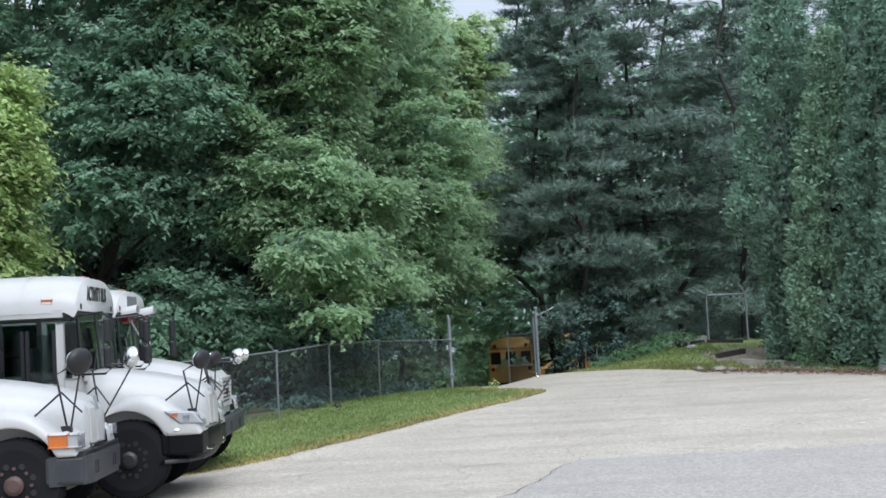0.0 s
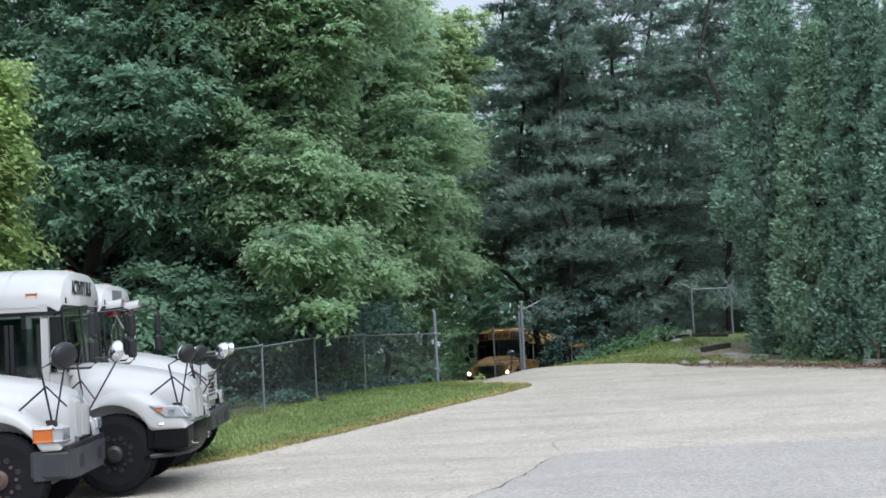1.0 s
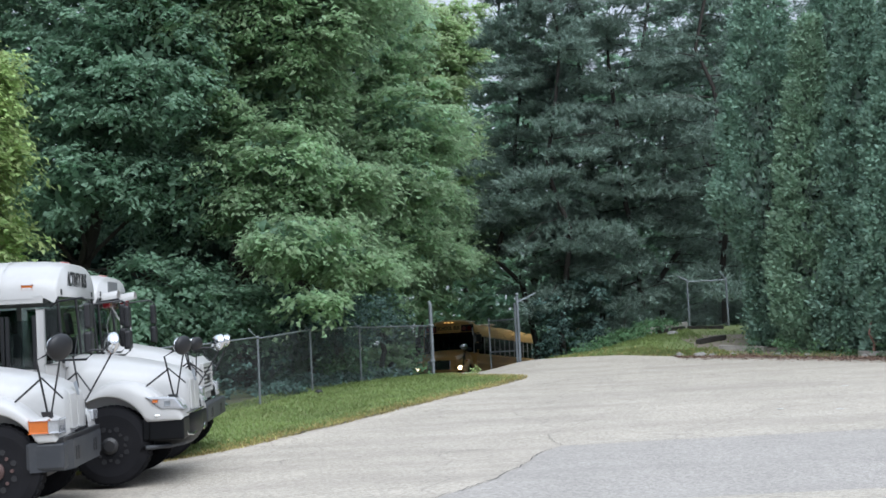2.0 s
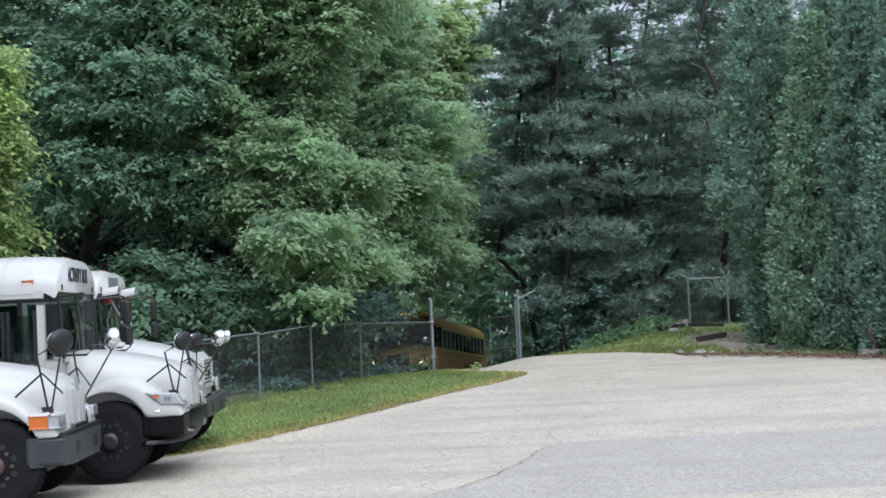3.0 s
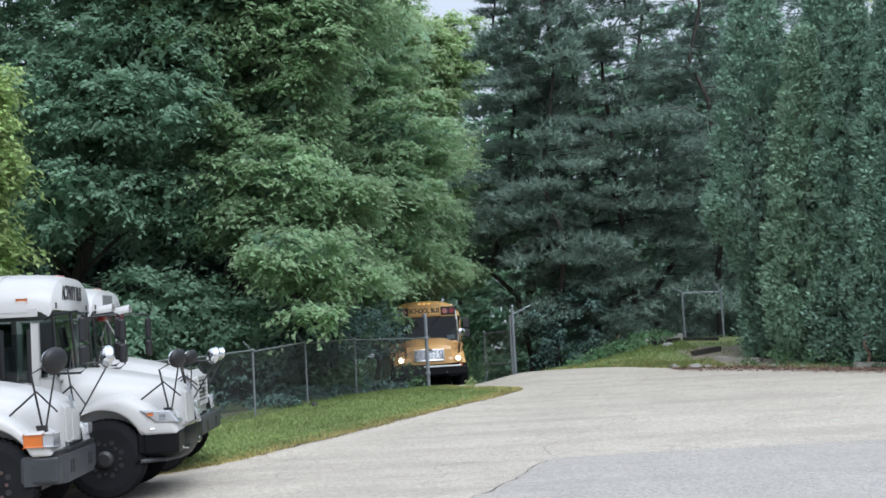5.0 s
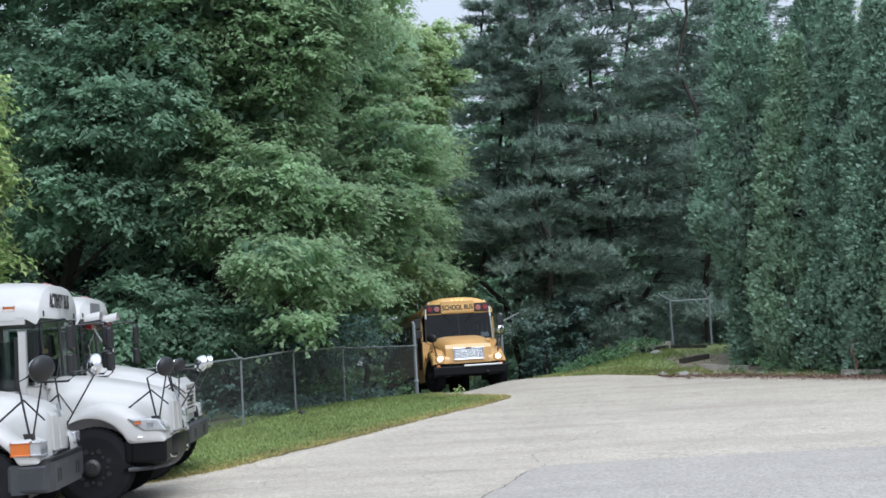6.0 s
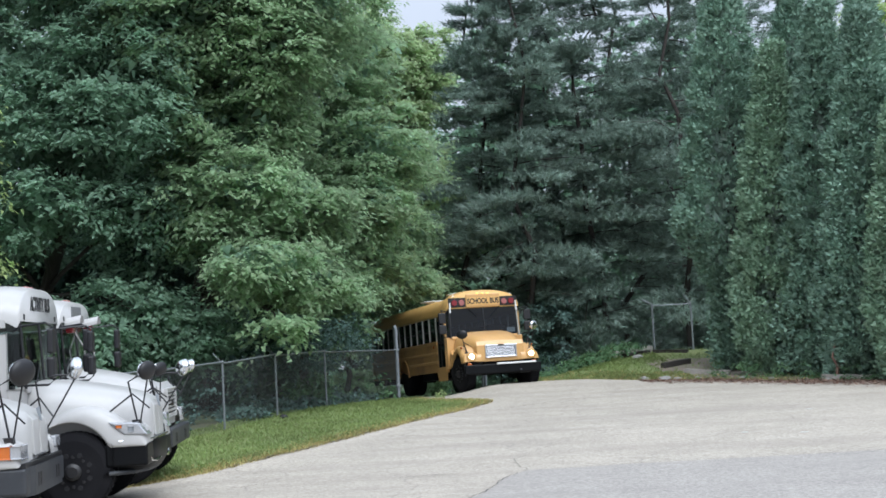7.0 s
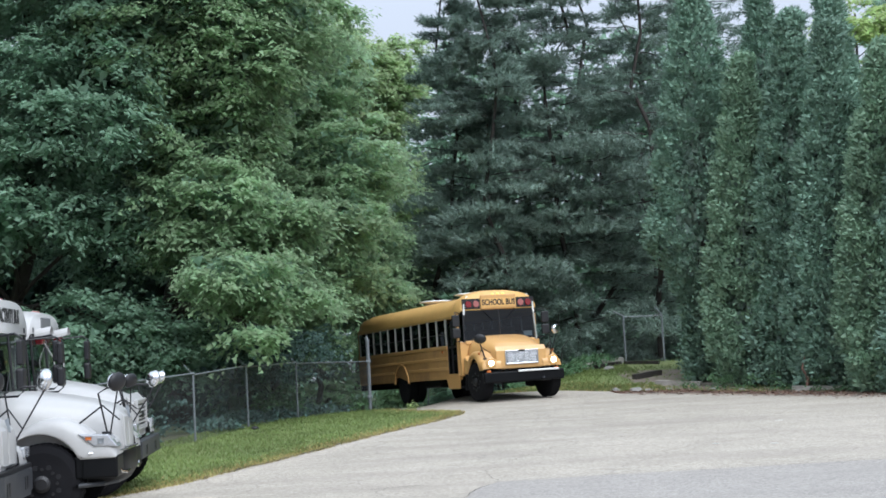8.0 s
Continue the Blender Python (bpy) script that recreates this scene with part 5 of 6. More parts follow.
def bent(rng, a, b, n=5, sag=0.12):
    a, b = np.array(a, float), np.array(b, float)
    d = np.linalg.norm(b - a)
    out = []
    for k in range(n + 1):
        t = k / n
        q = a + (b - a) * t
        q[2] += sag * d * math.sin(math.pi * t)
        if 0 < k < n:
            q += rng.normal(0, 0.02 * d, 3)
        out.append(tuple(q))
    return out


def broad_tree(x, y, height, lobes, count, mat, seed, label, trunk=0.22, size=(0.55, 1.1), per=98, leaf=0.15, group="broadleaf trees of the wood", lean=(0, 0), core=0):
    """Trunk, limbs to the lobes, and a crown of drooping sprays."""
    rng = np.random.RandomState(seed)
    z = land(x, y)
    tree = empty("broadleaf_tree", pose(0, 0, 0), label, "tree", group)
    top = (x + lean[0], y + lean[1], z + height * 0.8)
    stem = bent(rng, (x, y, z - 0.3), top, 8, 0.0)
    woody("trunk", tree, stem, trunk, trunk * 0.25, BARK, 10)
    for k, (lx, ly, lz, rx, ry, rz) in enumerate(lobes):
        t = min(7, max(2, int(8 * (lz - rz * 0.9 - z) / (height * 0.8))))
        limb = bent(rng, stem[t], (lx, ly, lz), 5, 0.08)
        woody("limb", tree, limb, trunk * 0.28, 0.02, BARK)
        for j in range(4):
            d = unit(rng.normal(0, 1, 3) * np.array([1, 1, 0.5]))
            woody("branch", tree, bent(rng, limb[3 + j % 2], (lx + d[0] * rx * 0.8, ly + d[1] * ry * 0.8, lz + d[2] * rz * 0.8), 4, 0.06), trunk * 0.16, 0.012, BARK, 5)
    c, d = lobe_points(rng, lobes, count)
    keep = c[:, 2] > z + 0.4
    c, d = c[keep], d[keep]
    v = broad_sprays(rng, c, d + rng.normal(0, 0.3, d.shape), rng.uniform(*size, len(c)), per, leaf)
    tri_mesh("crown", slim(v), mat, tree)
    if core:
        # inner leaves that close the crown, bluish to lift its dark hollows
        c, d = lobe_points(rng, [(a, b, e, rx * 0.8, ry * 0.8, rz * 0.8) for a, b, e, rx, ry, rz in lobes], core, 0.15)
        ln = rng.uniform(0.2, 0.42, core)
        tri_mesh("inner_leaves", slim(leaf_quads(c, rng.normal(0, 1, (core, 3)), d + rng.normal(0, 0.5, (core, 3)) + np.array([0, 0, 0.5]), ln, ln * 0.7)), LEAF_DARK, tree)
    return tree


def needle_clumps(rng, c, axis, size, per, width):
    """Tufts of thin needles swept along short twigs."""
    n = len(c)
    m = n * per
    ax = np.repeat(unit(axis), per, 0)
    s = np.repeat(size, per)
    t = rng.rand(m)
    d = unit(ax * rng.uniform(0.5, 1.3, m)[:, None] + rng.normal(0, 0.42, (m, 3)))
    base = np.repeat(c, per, 0) + ax * (s * (t - 0.5) * 1.6)[:, None]
    ln = s * rng.uniform(0.4, 0.8, m)
    return leaf_quads(base + d * (ln * 0.5)[:, None], d, rng.normal(0, 0.45, (m, 3)) + np.array([0, -0.25, 0.9]), ln, np.full(m, width) * rng.uniform(0.6, 1.4, m), 0.1)


def pine_tree(x, y, height, radius, seed, label, low=1.2, lean=0.0, clumps=1500):
    """Straight trunk and flat, drooping boughs: side twigs along each limb carry tufts with upturned ends."""
    rng = np.random.RandomState(seed)
    z = land(x, y)
    tree = empty("pine_tree", pose(0, 0, 0), label, "tree", "dark pines behind the gate")
    stem = bent(rng, (x, y, z - 0.3), (x + lean, y, z + height), 10, 0.0)
    woody("trunk", tree, stem, 0.13, 0.025, PINE_BARK, 10)
    n_limb = int(height * 4.6)
    cs, ax = [], []
    for k in range(n_limb):
        t = (k + rng.rand()) / n_limb
        h = low + (height - low) * t
        reach = radius * (1 - t) ** 0.62 * rng.uniform(0.55, 1.15) * (0.8 + 0.2 * min(1, t * 5)) + 0.35
        a = rng.uniform(0, 2 * math.pi)
        base = np.array([x + lean * h / height, y, z + h])
        out = np.array([math.cos(a), math.sin(a), 0])
        side = np.array([-math.sin(a), math.cos(a), 0])
        rise = 0.34 * t - 0.20 + rng.normal(0, 0.07)
        tip = base + out * reach + np.array([0, 0, reach * rise])
        limb = bent(rng, base, tip, 4, 0.05)
        if k % 2 == 0:
            woody("limb", tree, limb, 0.03, 0.008, PINE_BARK, 5)
        n = max(4, int(clumps / n_limb * (0.3 + 1.2 * reach / radius)))
        s = 1 - 0.85 * rng.rand(n) ** 1.1
        # side twigs: widest at two thirds of the limb, hanging a little at their ends
        wide = reach * 0.42 * np.interp(s, [0, 0.3, 0.65, 1.0], [0.12, 0.6, 1.0, 0.25])
        lat = rng.uniform(-1, 1, n)
        p = base + (tip - base) * s[:, None] + side * (lat * wide)[:, None]
        p[:, 2] += -0.28 * (lat * wide) ** 2 / max(0.3, reach * 0.4) - 0.10 * reach * s ** 2 + rng.normal(0, 0.05, n)
        cs.append(p)
        ax.append(out * 0.8 + side * (lat * 0.7)[:, None] + rng.normal(0, 0.22, (n, 3)) + np.array([0, 0, 0.28]))
    c, axis = np.concatenate(cs), np.concatenate(ax)
    v = needle_clumps(rng, c, axis, rng.uniform(0.24, 0.42, len(c)), 24, 0.038)
    tri_mesh("crown", slim(v), LEAF_PINE, tree)
    return tree


def cedar_tree(x, y, height, radius, seed, label, mat, clumps=190, foot=0.3, undercut=0.0, lean=0.0):
    """Columnar cedar: a tapering column of overlapping clumps, each a tilted cushion of flat sprays."""
    rng = np.random.RandomState(seed)
    z = land(x, y)
    tree = empty("cedar_tree", pose(0, 0, 0), label, "tree", "cedar hedge at the lot edge")
    woody("trunk", tree, bent(rng, (x, y, z - 0.3), (x + lean, y, z + height * 0.93), 8, 0.0), 0.15, 0.02, BARK, 10)

    def column(t):
        return np.interp(t, [0, 0.05, 0.19, 0.26, 0.33, 0.44, 0.6, 0.8, 0.93, 1.0], [0.82 - undercut * 0.8, 0.93 - undercut, 1.0 - undercut, 1.0 - 0.5 * undercut, 1.0, 0.93, 0.78, 0.50, 0.25, 0.05])

    t = (np.arange(clumps) + rng.rand(clumps)) / clumps
    t = t ** 1.12
    a = np.arange(clumps) * 2.39996 + rng.normal(0, 0.35, clumps)
    lump = np.array([1 + 0.32 * noise.noise(Vector((math.cos(q) * 1.3 + seed, math.sin(q) * 1.3, u * height * 0.55))) for q, u in zip(a, t)])
    o = np.c_[np.cos(a), np.sin(a), np.zeros(clumps)]
    fat = rng.uniform(0.28, 0.64, clumps) * (1 - 0.35 * t) * (0.7 + 0.3 * min(1.6, radius))
    r = np.maximum(0.02, radius * column(t) * lump - fat * 0.6)
    mid = np.array([x, y, z + foot]) + o * r[:, None]
    mid[:, 2] += t * (height - foot - 0.2)
    mid[:, 0] += lean * t
    for k in range(0, clumps, max(1, clumps // 26)):
        low = max(z + 0.1, mid[k, 2] - 0.4)
        woody("limb", tree, [(x + lean * t[k], y, low), tuple((mid[k] + np.array([x, y, low])) / 2), tuple(mid[k])], 0.03, 0.008, BARK, 5)
    per = 205
    m = clumps * per
    oo, f, c = np.repeat(o, per, 0), np.repeat(fat, per), np.repeat(mid, per, 0)
    tone = np.repeat(rng.normal(0, 0.2, (clumps, 3)), per, 0)
    d = unit(rng.normal(0, 1, (m, 3)) + oo * 0.75 + np.array([0, 0, 0.35]) + tone)
    stretch = np.array([1.1, 1.1, 0.85])
    ragged = rng.uniform(0.72, 1.1, m) + 0.25 * (rng.rand(m) > 0.93)
    p = c + d * stretch * (f * ragged)[:, None]
    along = d * 0.55 + oo * 0.5 + np.array([0, 0, 0.35]) + rng.normal(0, 0.4, (m, 3))
    ln = rng.uniform(0.08, 0.16, m)
    v = leaf_quads(p, along, d + np.array([0, 0, 0.3]) + rng.normal(0, 0.4, (m, 3)), ln, ln * rng.uniform(0.5, 0.8, m), 0.15)
    tri_mesh("crown", slim(v), mat, tree)
    # shaded inner sprays that close the column
    n = 1500
    t, a = rng.rand(n), rng.uniform(0, 2 * np.pi, n)
    r = np.maximum(0.03, radius * column(t) * rng.uniform(0.3, 0.78, n))
    c = np.c_[x + lean * t + np.cos(a) * r, y + np.sin(a) * r, z + foot + t * (height - foot - 0.6)]
    ln = rng.uniform(0.2, 0.4, n)
    tri_mesh("inner_sprays", slim(leaf_quads(c, rng.normal(0, 0.5, (n, 3)) + np.array([0, 0, 1.0]), np.c_[np.cos(a), np.sin(a), np.zeros(n)] + rng.normal(0, 0.3, (n, 3)), ln, ln * 0.6)), LEAF_PINE, tree)
    return tree


# the broadleaf wood behind the fence
broad_tree(-8.6, 40.5, 19, [(-9.5, 39, 9.5, 3.4, 2.8, 2.4), (-6.8, 38.6, 13.5, 3.6, 3.0, 3.0), (-10.8, 38.5, 15.5, 3.4, 3.0, 2.8), (-7.2, 37.6, 9.2, 2.4, 2.0, 1.5), (-8.7, 37.4, 6.6, 1.7, 1.4, 0.8), (-6.0, 38.8, 6.6, 1.7, 1.5, 1.1), (-11.4, 40, 6.5, 2.2, 1.8, 1.6), (-6.6, 38.0, 3.6, 1.9, 1.2, 1.2), (-8.8, 37.0, 3.2, 1.8, 1.2, 1.4), (-5.0, 38.6, 3.0, 1.3, 1.0, 1.0), (-10.8, 36.5, 3.0, 1.6, 1.2, 1.4), (-7.6, 39.0, 1.8, 2.4, 1.2, 0.9)], 1600, LEAF_DARK, 11,
           "tall broadleaf tree with dark green layered crown and shaded trunk", 0.26, core=5000)
broad_tree(-5.0, 41.5, 18, [(-4.2, 39.8, 9.0, 2.4, 2.2, 1.6), (-2.9, 40.2, 12.5, 2.6, 2.4, 2.4), (-3.7, 38.6, 5.9, 1.7, 1.5, 0.9), (-2.6, 38.0, 4.7, 1.5, 1.3, 0.7), (-3.6, 37.8, 6.9, 1.6, 1.3, 0.9), (-4.9, 38.4, 15.0, 2.6, 2.4, 2.4), (-1.9, 36.5, 4.15, 1.0, 0.8, 0.4), (-3.0, 35.2, 4.7, 1.4, 1.0, 0.55), (-2.6, 35.0, 3.2, 0.6, 0.5, 0.3), (-3.6, 39.0, 10.8, 2.2, 1.6, 1.6), (-5.2, 38.2, 11.8, 2.2, 1.6, 1.6), (-2.0, 40.6, 15.0, 2.0, 1.8, 1.8), (-2.2, 38.4, 6.4, 1.5, 1.3, 0.8)], 1900, LEAF_OAK, 12,
           "broadleaf tree with green drooping sprays over the fence", 0.2, core=6000)
# Lobes over the drive are added to shade the bus behind the gate.
broad_tree(-2.6, 47.5, 17, [(-1.5, 46.0, 7.0, 2.0, 1.8, 1.5), (-0.6, 46.8, 9.2, 1.9, 1.8, 1.6), (-2.0, 47.5, 12.5, 2.2, 2.2, 2.2), (-3.6, 47.5, 15.4, 2.5, 2.2, 2.2), (-0.9, 46.0, 5.3, 1.5, 1.3, 0.8), (-0.2, 52.0, 7.2, 1.9, 3.0, 1.0), (-0.3, 45.6, 7.3, 1.1, 1.8, 1.2), (-0.1, 50.0, 9.0, 1.8, 2.5, 1.3), (-0.9, 50.0, 5.9, 1.9, 3.2, 0.7), (-0.8, 56.0, 7.6, 2.6, 3.0, 1.2), (1.6, 60.5, 6.8, 2.6, 3.4, 1.1), (-1.6, 44.5, 4.6, 1.2, 1.0, 0.7), (-1.5, 44.9, 3.3, 0.9, 0.6, 0.7), (-3.6, 46.5, 6.0, 1.8, 1.5, 1.0), (-1.3, 46.8, 5.0, 1.4, 1.4, 0.4), (0.4, 49.5, 5.15, 1.5, 1.5, 0.4), (0.0, 54.0, 5.1, 2.2, 2.0, 0.45)], 1850, LEAF_OAK, 13,
           "broadleaf tree with dense mid-green crown beside the gate", 0.18, core=6000)
broad_tree(-2.4, 69.0, 21, [(0.6, 64, 14.6, 2.0, 2.0, 3.0), (1.4, 65, 10.2, 2.0, 2.0, 2.6), (-0.9, 66, 16.8, 1.8, 2.0, 2.4), (2.0, 66, 15.8, 1.6, 1.7, 2.2)], 900, LEAF_PALE, 14,
           "slender young tree with pale yellow-green leaves", 0.15, leaf=0.19)
broad_tree(-10.6, 33.5, 10, [(-10.35, 33.0, 6.6, 1.0, 1.2, 1.1), (-10.2, 33.2, 8.3, 0.8, 1.0, 1.0), (-10.5, 33.5, 4.8, 1.0, 1.1, 0.9)], 430, LEAF_BRIGHT, 15,
           "small tree with bright yellow-green leaves at the wood's edge", 0.12)
broad_tree(-13.5, 42.0, 20, [(-13.5, 40, 12, 3.4, 3, 3), (-14, 40, 17, 3.4, 3, 3), (-13.0, 40, 7, 2.6, 2.4, 1.8)], 700, LEAF_DARK, 16, "tall dark broadleaf tree deep in the wood", 0.24)
broad_tree(-6.0, 47.0, 21, [(-6.0, 46, 17.5, 3.6, 3, 3), (-8.5, 47, 13, 3.2, 3, 2.8), (-4.8, 46.5, 12.5, 3.0, 2.6, 2.6), (-7.0, 46.5, 7.5, 3.2, 2.4, 2.2), (-10.5, 47, 18, 3.0, 3, 3)], 1100, LEAF_DARK, 17, "tall broadleaf tree behind the front row", 0.24, per=56, leaf=0.19)

# deep wood that closes the view behind
DEEP = [(-24, 52, 20), (-19, 50, 21), (-15, 54, 22), (-10, 56, 22), (-4.5, 60, 22), (-8, 66, 23), (-1.8, 74, 17), (3.0, 92, 20), (-14, 68, 24), (-20, 62, 23), (9, 98, 20), (16, 84, 21), (22, 76, 18), (28, 68, 20), (34, 60, 20), (-30, 58, 20), (20, 96, 22), (30, 88, 22), (0, 100, 22), (-8, 84, 22)]
for k, (x, y, h) in enumerate(DEEP):
    rng = random.Random(200 + k)
    lobes = [(x + rng.uniform(-2, 2), y + rng.uniform(-1.5, 1.5), h * f, 3.4, 2.8, 3.0) for f in (0.1, 0.25, 0.42, 0.62, 0.82)]
    broad_tree(x, y, h, lobes, 330, LEAF_DARK if k % 3 else LEAF_OAK, 40 + k, "tall woodland tree with dark green crown", 0.22, (0.8, 1.4), 28, 0.43, "trees deep in the wood")

# trees close behind the pines
for k, (x, y, h) in enumerate(((6, 74, 20), (9.5, 77, 21), (13.5, 75, 20.5), (17, 73, 18), (21, 71, 15.5), (25.5, 72, 16), (30, 74, 16))):
    rng = random.Random(300 + k)
    lobes = [(x + rng.uniform(-1.5, 1.5), y + rng.uniform(-1.5, 1.5), h * f, 2.9, 2.4, 2.9) for f in (0.1, 0.27, 0.45, 0.65, 0.84)]
    broad_tree(x, y, h, lobes, 330, LEAF_DARK, 140 + k, "tall woodland tree with dark green crown", 0.22, (0.8, 1.4), 28, 0.43, "trees deep in the wood")
broad_tree(20.5, 56, 17, [(20.4, 56, 14.5, 1.8, 1.8, 1.8), (20.6, 56, 11, 2.0, 2, 2), (20.4, 56, 7, 2.0, 2, 2)], 420, LEAF_BRIGHT, 160, "tree with pale yellow-green leaves behind the cedars", 0.16, leaf=0.19)


def leaf_wall():
    """Far wood as one mass of large leaves, seen only through gaps."""
    rng = np.random.RandomState(77)
    n = 52000
    x = rng.uniform(-70, 75, n)
    y = 104 + 22 * rng.rand(n)
    z = np.array([land(a, b) for a, b in zip(x, y)]) + rng.rand(n) * (17 + 3 * np.sin(x * 0.31) + 2 * np.sin(x * 0.83))
    # Low part goes to the darkened leaves, the wood's shade put into colour.
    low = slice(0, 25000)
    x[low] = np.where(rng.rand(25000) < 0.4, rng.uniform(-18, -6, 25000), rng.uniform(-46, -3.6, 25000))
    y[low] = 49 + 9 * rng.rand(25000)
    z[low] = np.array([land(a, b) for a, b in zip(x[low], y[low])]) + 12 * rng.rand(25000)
    ln = rng.uniform(0.5, 1.0, n)
    near = slice(0, 11000)
    x[near] = rng.uniform(-17, -5.5, 11000)
    y[near] = 47 + 2.5 * rng.rand(11000)
    z[near] = np.array([land(a, b) for a, b in zip(x[near], y[near])]) + 7.5 * rng.rand(11000)
    c = np.c_[x, y, z]
    ln[low] *= 0.6
    v = leaf_quads(c, rng.normal(0, 1, (n, 3)), rng.normal(0, 0.5, (n, 3)) + np.array([0, -0.7, 0.6]), ln, ln * 0.7)
    quick_mesh("understory", v[low], LEAF_SHADED, "understory deep in the wood, shade painted into its leaves", "undergrowth")
    quick_mesh("far_woods", v[25000:], LEAF_DARK, "distant dense green wood behind the nearer trees", "woods")


leaf_wall()

# pines
PINES = [(4.1, 56.2, 19.0, 3.0, 5.5), (5.2, 53.5, 17.6, 3.4, 2.6), (8.2, 55.0, 19.5, 3.9, 0.9), (11.2, 53.6, 18.0, 3.7, 1.0), (6.9, 57.5, 20.0, 3.6, 1.2), (10.0, 59.5, 20.5, 3.9, 1.0), (14.2, 57, 16.6, 3.9, 0.8), (13.2, 64, 18.5, 3.9, 1.5), (17.5, 61, 17, 3.9, 1.0), (21, 65, 16, 3.9, 1.0), (25, 62, 16, 3.9, 1.0)]
for k, (x, y, h, r, low) in enumerate(PINES):
    pine_tree(x, y, h, r, 70 + k, "tall dark green pine with drooping plumes of needles" if k % 2 else "dark pine with bare lower twigs and long needles", low, clumps=4500 if k < 5 else 1850)

# cedar hedge along the right edge of the lot
CEDARS = [(10.1, 42.5, 12.4, 1.4, 0.74, 0.5, LEAF_CEDAR), (11.05, 40.6, 9.6, 1.08, 0.0, 0.35, LEAF_CEDAR_LIGHT), (12.0, 39.4, 10.6, 1.1, 0.0, 0.5, LEAF_CEDAR), (12.5, 37.6, 9.9, 1.0, 0.0, 0.5, LEAF_CEDAR),
          (13.2, 35.8, 9.0, 1.05, 0.0, 0.5, LEAF_CEDAR_LIGHT), (14.0, 34.4, 9.6, 1.3, 0.0, 0.5, LEAF_CEDAR), (15.4, 33.2, 10.2, 1.4, 0.0, 0.4, LEAF_CEDAR), (12.5, 43.4, 12.0, 1.4, 0.0, 0.4, LEAF_CEDAR), (13.7, 40.6, 11.2, 1.4, 0.0, 0.4, LEAF_CEDAR), (16.9, 32.0, 10, 1.4, 0.0, 0.3, LEAF_CEDAR)]
for k, (x, y, h, r, cut, lean, mat) in enumerate(CEDARS):
    cedar_tree(x, y, h, r, 90 + k, "tall columnar cedar with dense green sprays reaching to the ground" if cut < 0.2 else "tall cedar with broad crown and narrow shaded foot", mat, 240 if k < 6 else 170, 0.15, cut, lean)


# ---- undergrowth ----
def undergrowth(name, spots, mat, seed, label, leaf=0.13, per=38, size=(0.3, 0.55)):
    rng = np.random.RandomState(seed)
    c = np.array(spots)
    o = unit(rng.normal(0, 1, (len(c), 3)) * np.array([1, 1, 0.2]) + np.array([0, -0.5, 0]))
    v = broad_sprays(rng, c, o, rng.uniform(*size, len(c)), per, leaf)
    quick_mesh(name, v, mat, label, "undergrowth")


rng = random.Random(5)
spots = []
while len(spots) < 110:
    x, y = rng.uniform(4.0, 8.2), rng.uniform(46.0, 51.0)
    spots.append((x, y, land(x, y) + 0.12 + rng.random() ** 2 * (0.4 if x < 6.5 else 0.25)))
# Bushes under the pines, their shade put into the leaf colour.
more = []
while len(more) < 90:
    x, y = rng.uniform(3.9, 6.6), rng.uniform(50.2, 53.2)
    more.append((x, y, land(x, y) + 0.2 + rng.random() * 2.7))
undergrowth("bush", more, LEAF_SHADED, 37, "dark shaded bushes at the foot of the pines", 0.13, 40, (0.35, 0.6))
undergrowth("ivy", spots, LEAF_SHRUB, 31, "green ivy and creepers spilling over the bank")
# Brush behind the fence: its leaf colour carries the shade there.
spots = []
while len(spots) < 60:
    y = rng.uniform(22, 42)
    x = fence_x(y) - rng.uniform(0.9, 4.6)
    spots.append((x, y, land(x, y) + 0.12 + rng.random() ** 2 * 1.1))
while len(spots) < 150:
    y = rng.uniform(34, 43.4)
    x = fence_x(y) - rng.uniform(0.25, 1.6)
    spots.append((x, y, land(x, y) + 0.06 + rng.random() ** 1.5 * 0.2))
# Dark leaves stand in for shade on the bus; headlights show below them.
thin = []
while len(thin) < 110:
    y = rng.uniform(38.2, 43.6)
    x = fence_x(y) - rng.uniform(0.3, 1.3)
    thin.append((x, y, land(x, y) + 1.05 + rng.random() * 1.5))
undergrowth("thicket", thin, LEAF_SHADED, 39, "sparse twiggy thicket behind the fence, coloured dark for shade", 0.085, 35, (0.3, 0.55))
undergrowth("brush", spots, LEAF_SHADED, 38, "low brush behind the chain-link fence, coloured dark for shade", 0.12, 40, (0.35, 0.62))
spots = []
while len(spots) < 35:
    a, r = rng.uniform(0, 6.28), rng.random() ** 0.5
    x, y = -2.35 + math.cos(a) * 1.0 * r, 45.2 + math.sin(a) * 1.2 * r
    spots.append((x, y, land(x, y) + 0.1 + rng.random() * 0.9 * (1.1 - r)))
while len(spots) < 44:
    x = rng.uniform(-2.0, -0.15)
    y = 43.2 + rng.uniform(-0.4, 0.4) + 2.6 * (x + 0.15) * 0.7
    spots.append((x, y, land(x, y) + 0.1 + rng.random() ** 1.6 * 1.0))
undergrowth("bush", spots, LEAF_SHRUB, 33, "dark green bush beside the gate post")
spots = []
while len(spots) < 260:
    a, r = rng.uniform(0, 6.28), rng.random() ** 0.5
    x, y = 2.5 + math.cos(a) * 1.5 * r, 85 + math.sin(a) * 1.4 * r
    spots.append((x, y, land(x, y) + 0.2 + rng.random() * 4.6 * (1.1 - 0.6 * r)))
undergrowth("bush", spots, LEAF_OAK, 34, "leafy green bushes beyond the gate", 0.17, 34, (0.4, 0.7))
spots = []
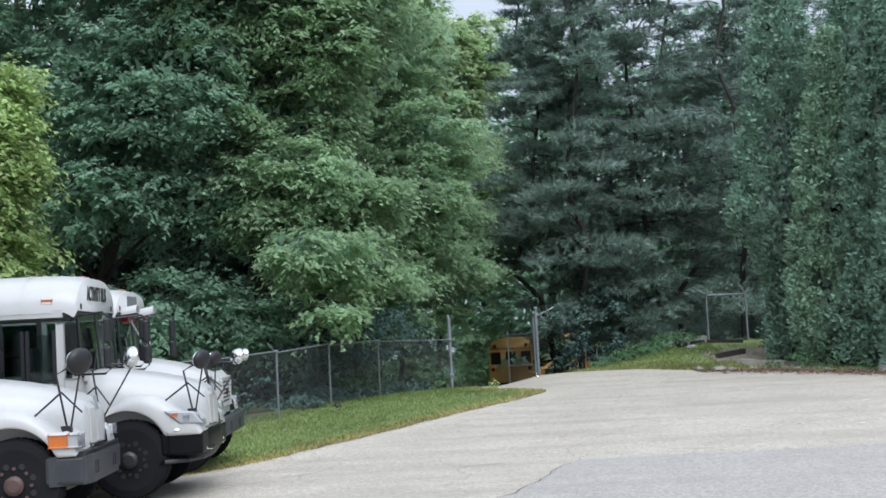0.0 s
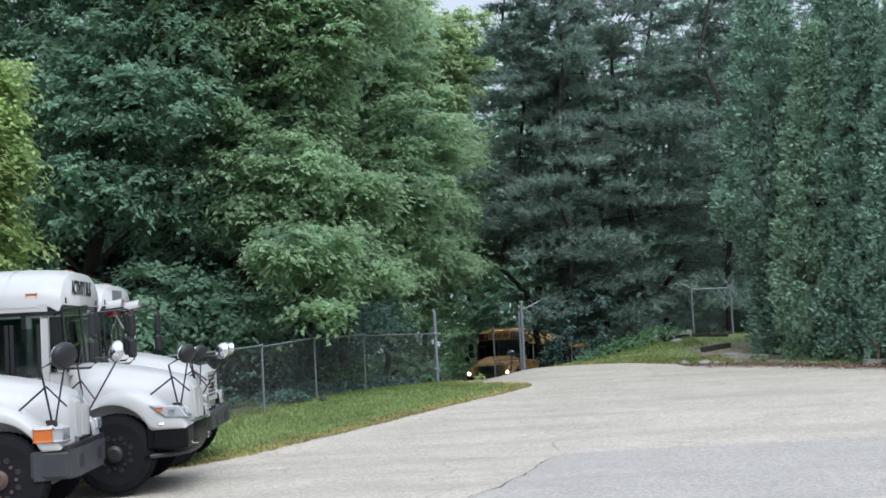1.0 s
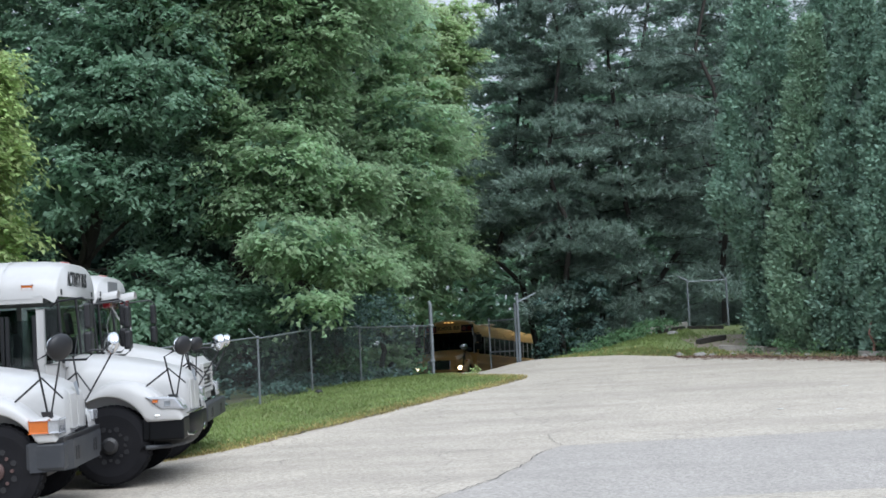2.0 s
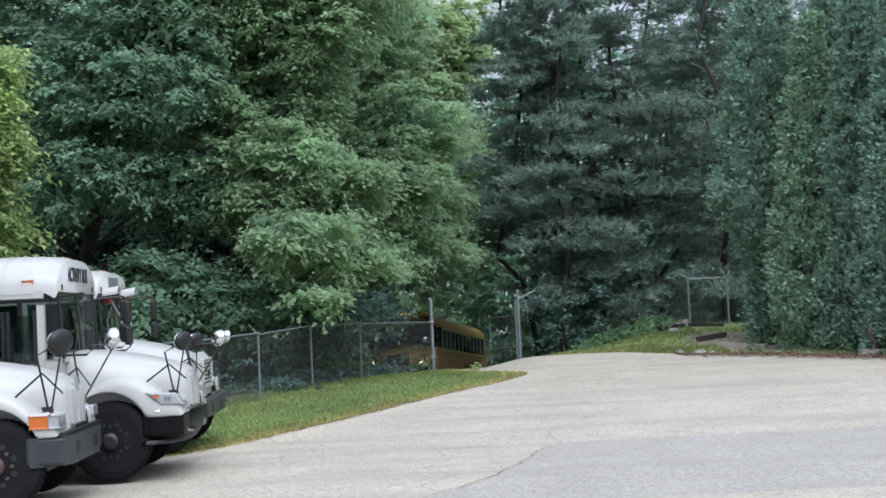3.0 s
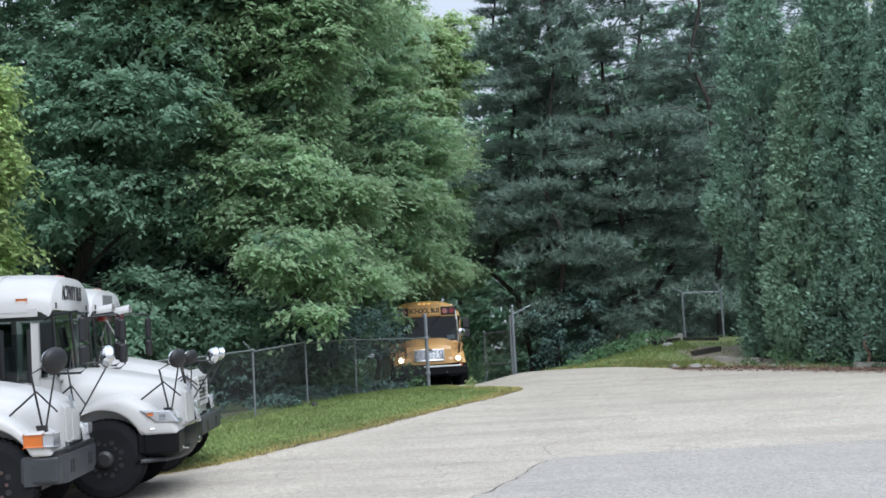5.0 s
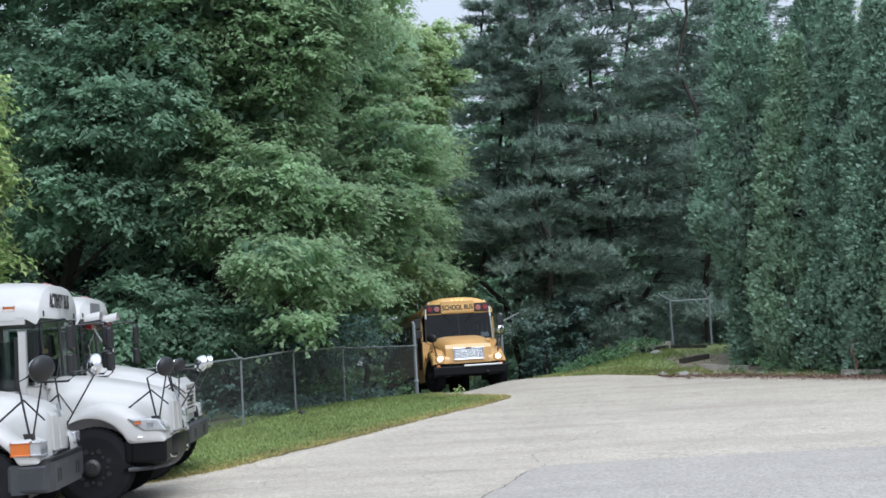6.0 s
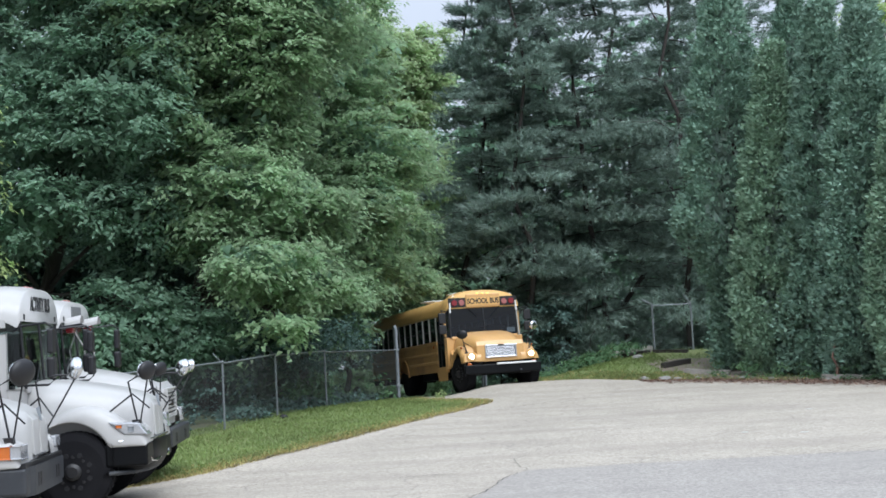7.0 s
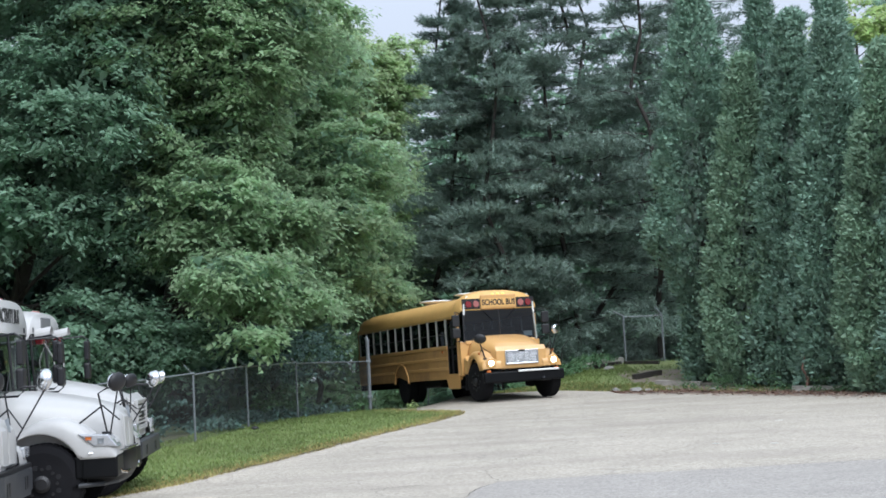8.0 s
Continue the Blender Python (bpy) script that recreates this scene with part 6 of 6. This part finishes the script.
while len(spots) < 80:
    x, y = rng.uniform(9.0, 15.5), 0
    y = lot_far(x) + rng.uniform(0.5, 2.2)
    spots.append((x, y, land(x, y) + 0.08 + rng.random() ** 3 * 0.35))
undergrowth("ivy", spots, LEAF_SHRUB, 35, "low green creepers under the cedars", 0.07, 28, (0.14, 0.24))
undergrowth("weed", [(1.35, 40.6, land(1.35, 40.6) + 0.1), (1.25, 40.7, land(1.25, 40.7) + 0.06), (1.42, 40.7, land(1.42, 40.7) + 0.15)], LEAF_BRIGHT, 36, "bright green weed at the edge of the drive", 0.065, 28, (0.07, 0.1))


def rubber_cap(x, y):
    ob = part("drain_cap", lathe([(0.10, 0.0), (0.10, 0.05), (0.07, 0.085), (0.02, 0.095)], "Z", 14), BLACK, soft=True)
    ob.matrix_basis = pose(x, y, land(x, y) + 0.02)
    tagged(ob, "small black plastic cap standing in the verge grass", "drain cap")


rubber_cap(-2.52, 34.22)


def dead_branch(x, y):
    z = land(x, y)
    ob = part("dead_branch", tube([(x, y, z), (x + 0.06, y - 0.03, z + 0.35), (x - 0.08, y - 0.05, z + 0.6), (x + 0.02, y - 0.05, z + 0.95)], 0.05, 6, 0.015,
                                  tube([(x + 0.03, y, z + 0.3), (x + 0.3, y - 0.05, z + 0.5)], 0.03, 6, 0.01)), DEAD)
    tagged(ob, "dead red-brown cedar branch hanging among green sprays", "branch")


dead_branch(11.55, 37.3)


# ---- what moves ----
BUS_PATH = [
    # seconds, x, y, ground height, heading (degrees from straight towards the lot, positive to +x)
    (0.0, 5.6, 70.6, 0.25, -30), (0.6, 3.95, 67.2, 0.24, -28), (1.0, 2.85, 65.0, 0.2, -26), (1.5, 1.75, 62.6, 0.14, -23.5),
    (2.0, 0.75, 60.2, 0.18, -20.5), (2.8, -0.72, 57.0, 0.31, -16), (3.5, -1.1, 53.2, 0.50, -9), (4.0, -0.98, 51.0, 0.66, -4),
    (4.5, -0.46, 48.9, 0.80, 0), (5.2, 0.65, 47.2, 1.02, 4.5), (6.0, 1.88, 45.9, 1.17, 9), (6.5, 2.52, 44.7, 1.22, 12.5),
    (7.0, 3.19, 43.1, 1.27, 15), (7.5, 3.75, 41.5, 1.28, 16.7), (8.0, 4.23, 39.6, 1.29, 18),
]


def bus_pose(row):
    t, x, y, z, turn = row
    roll = curve(t, [0, 4.5, 6.0, 8.0], [0, 0, 0.5, 0.8])
    tilt = curve(t, [0, 3.5, 4.5, 6.0, 7.0, 8.0], [-2.0, -3.0, -3.5, -2.5, -1.0, 0.0])
    return pose(x, y, z, roll, tilt, turn - 90)


def motions():
    walk(YELLOW_BUS, [(r[0], bus_pose(r)) for r in BUS_PATH])
    times = [r[0] for r in BUS_PATH]
    run, gone = [0.0], 0.0
    for a, b in zip(BUS_PATH, BUS_PATH[1:]):
        gone += math.hypot(b[1] - a[1], b[2] - a[2])
        run.append(gone)
    for k, wheel in enumerate(YELLOW_WHEELS):
        home = wheel.matrix_basis.translation.copy()
        rows = []
        for i in range(81):
            t = i * 0.1
            steer = curve(t, [0, 2, 3, 4.5, 6, 7.5, 8], [2, 4, 8, 14, 14, 8, 6]) if k < 2 else 0.0
            spin = math.degrees(curve(t, times, run) / 0.515)
            rows.append((t, Matrix.Translation(home) @ pose(0, 0, 0, 0, 0, steer) @ pose(0, 0, 0, 0, spin, 0)))
        walk(wheel, rows)
    # the other bus leaves to the back
    walk(OTHER_BUS, [(t, pose(7.9 + 1.57 * t, 81.4 + 3.13 * t, 0.3, 0, 0, 63.4)) for t in (0.0, 2.0, 4.0, 6.0, 8.0)])


motions()
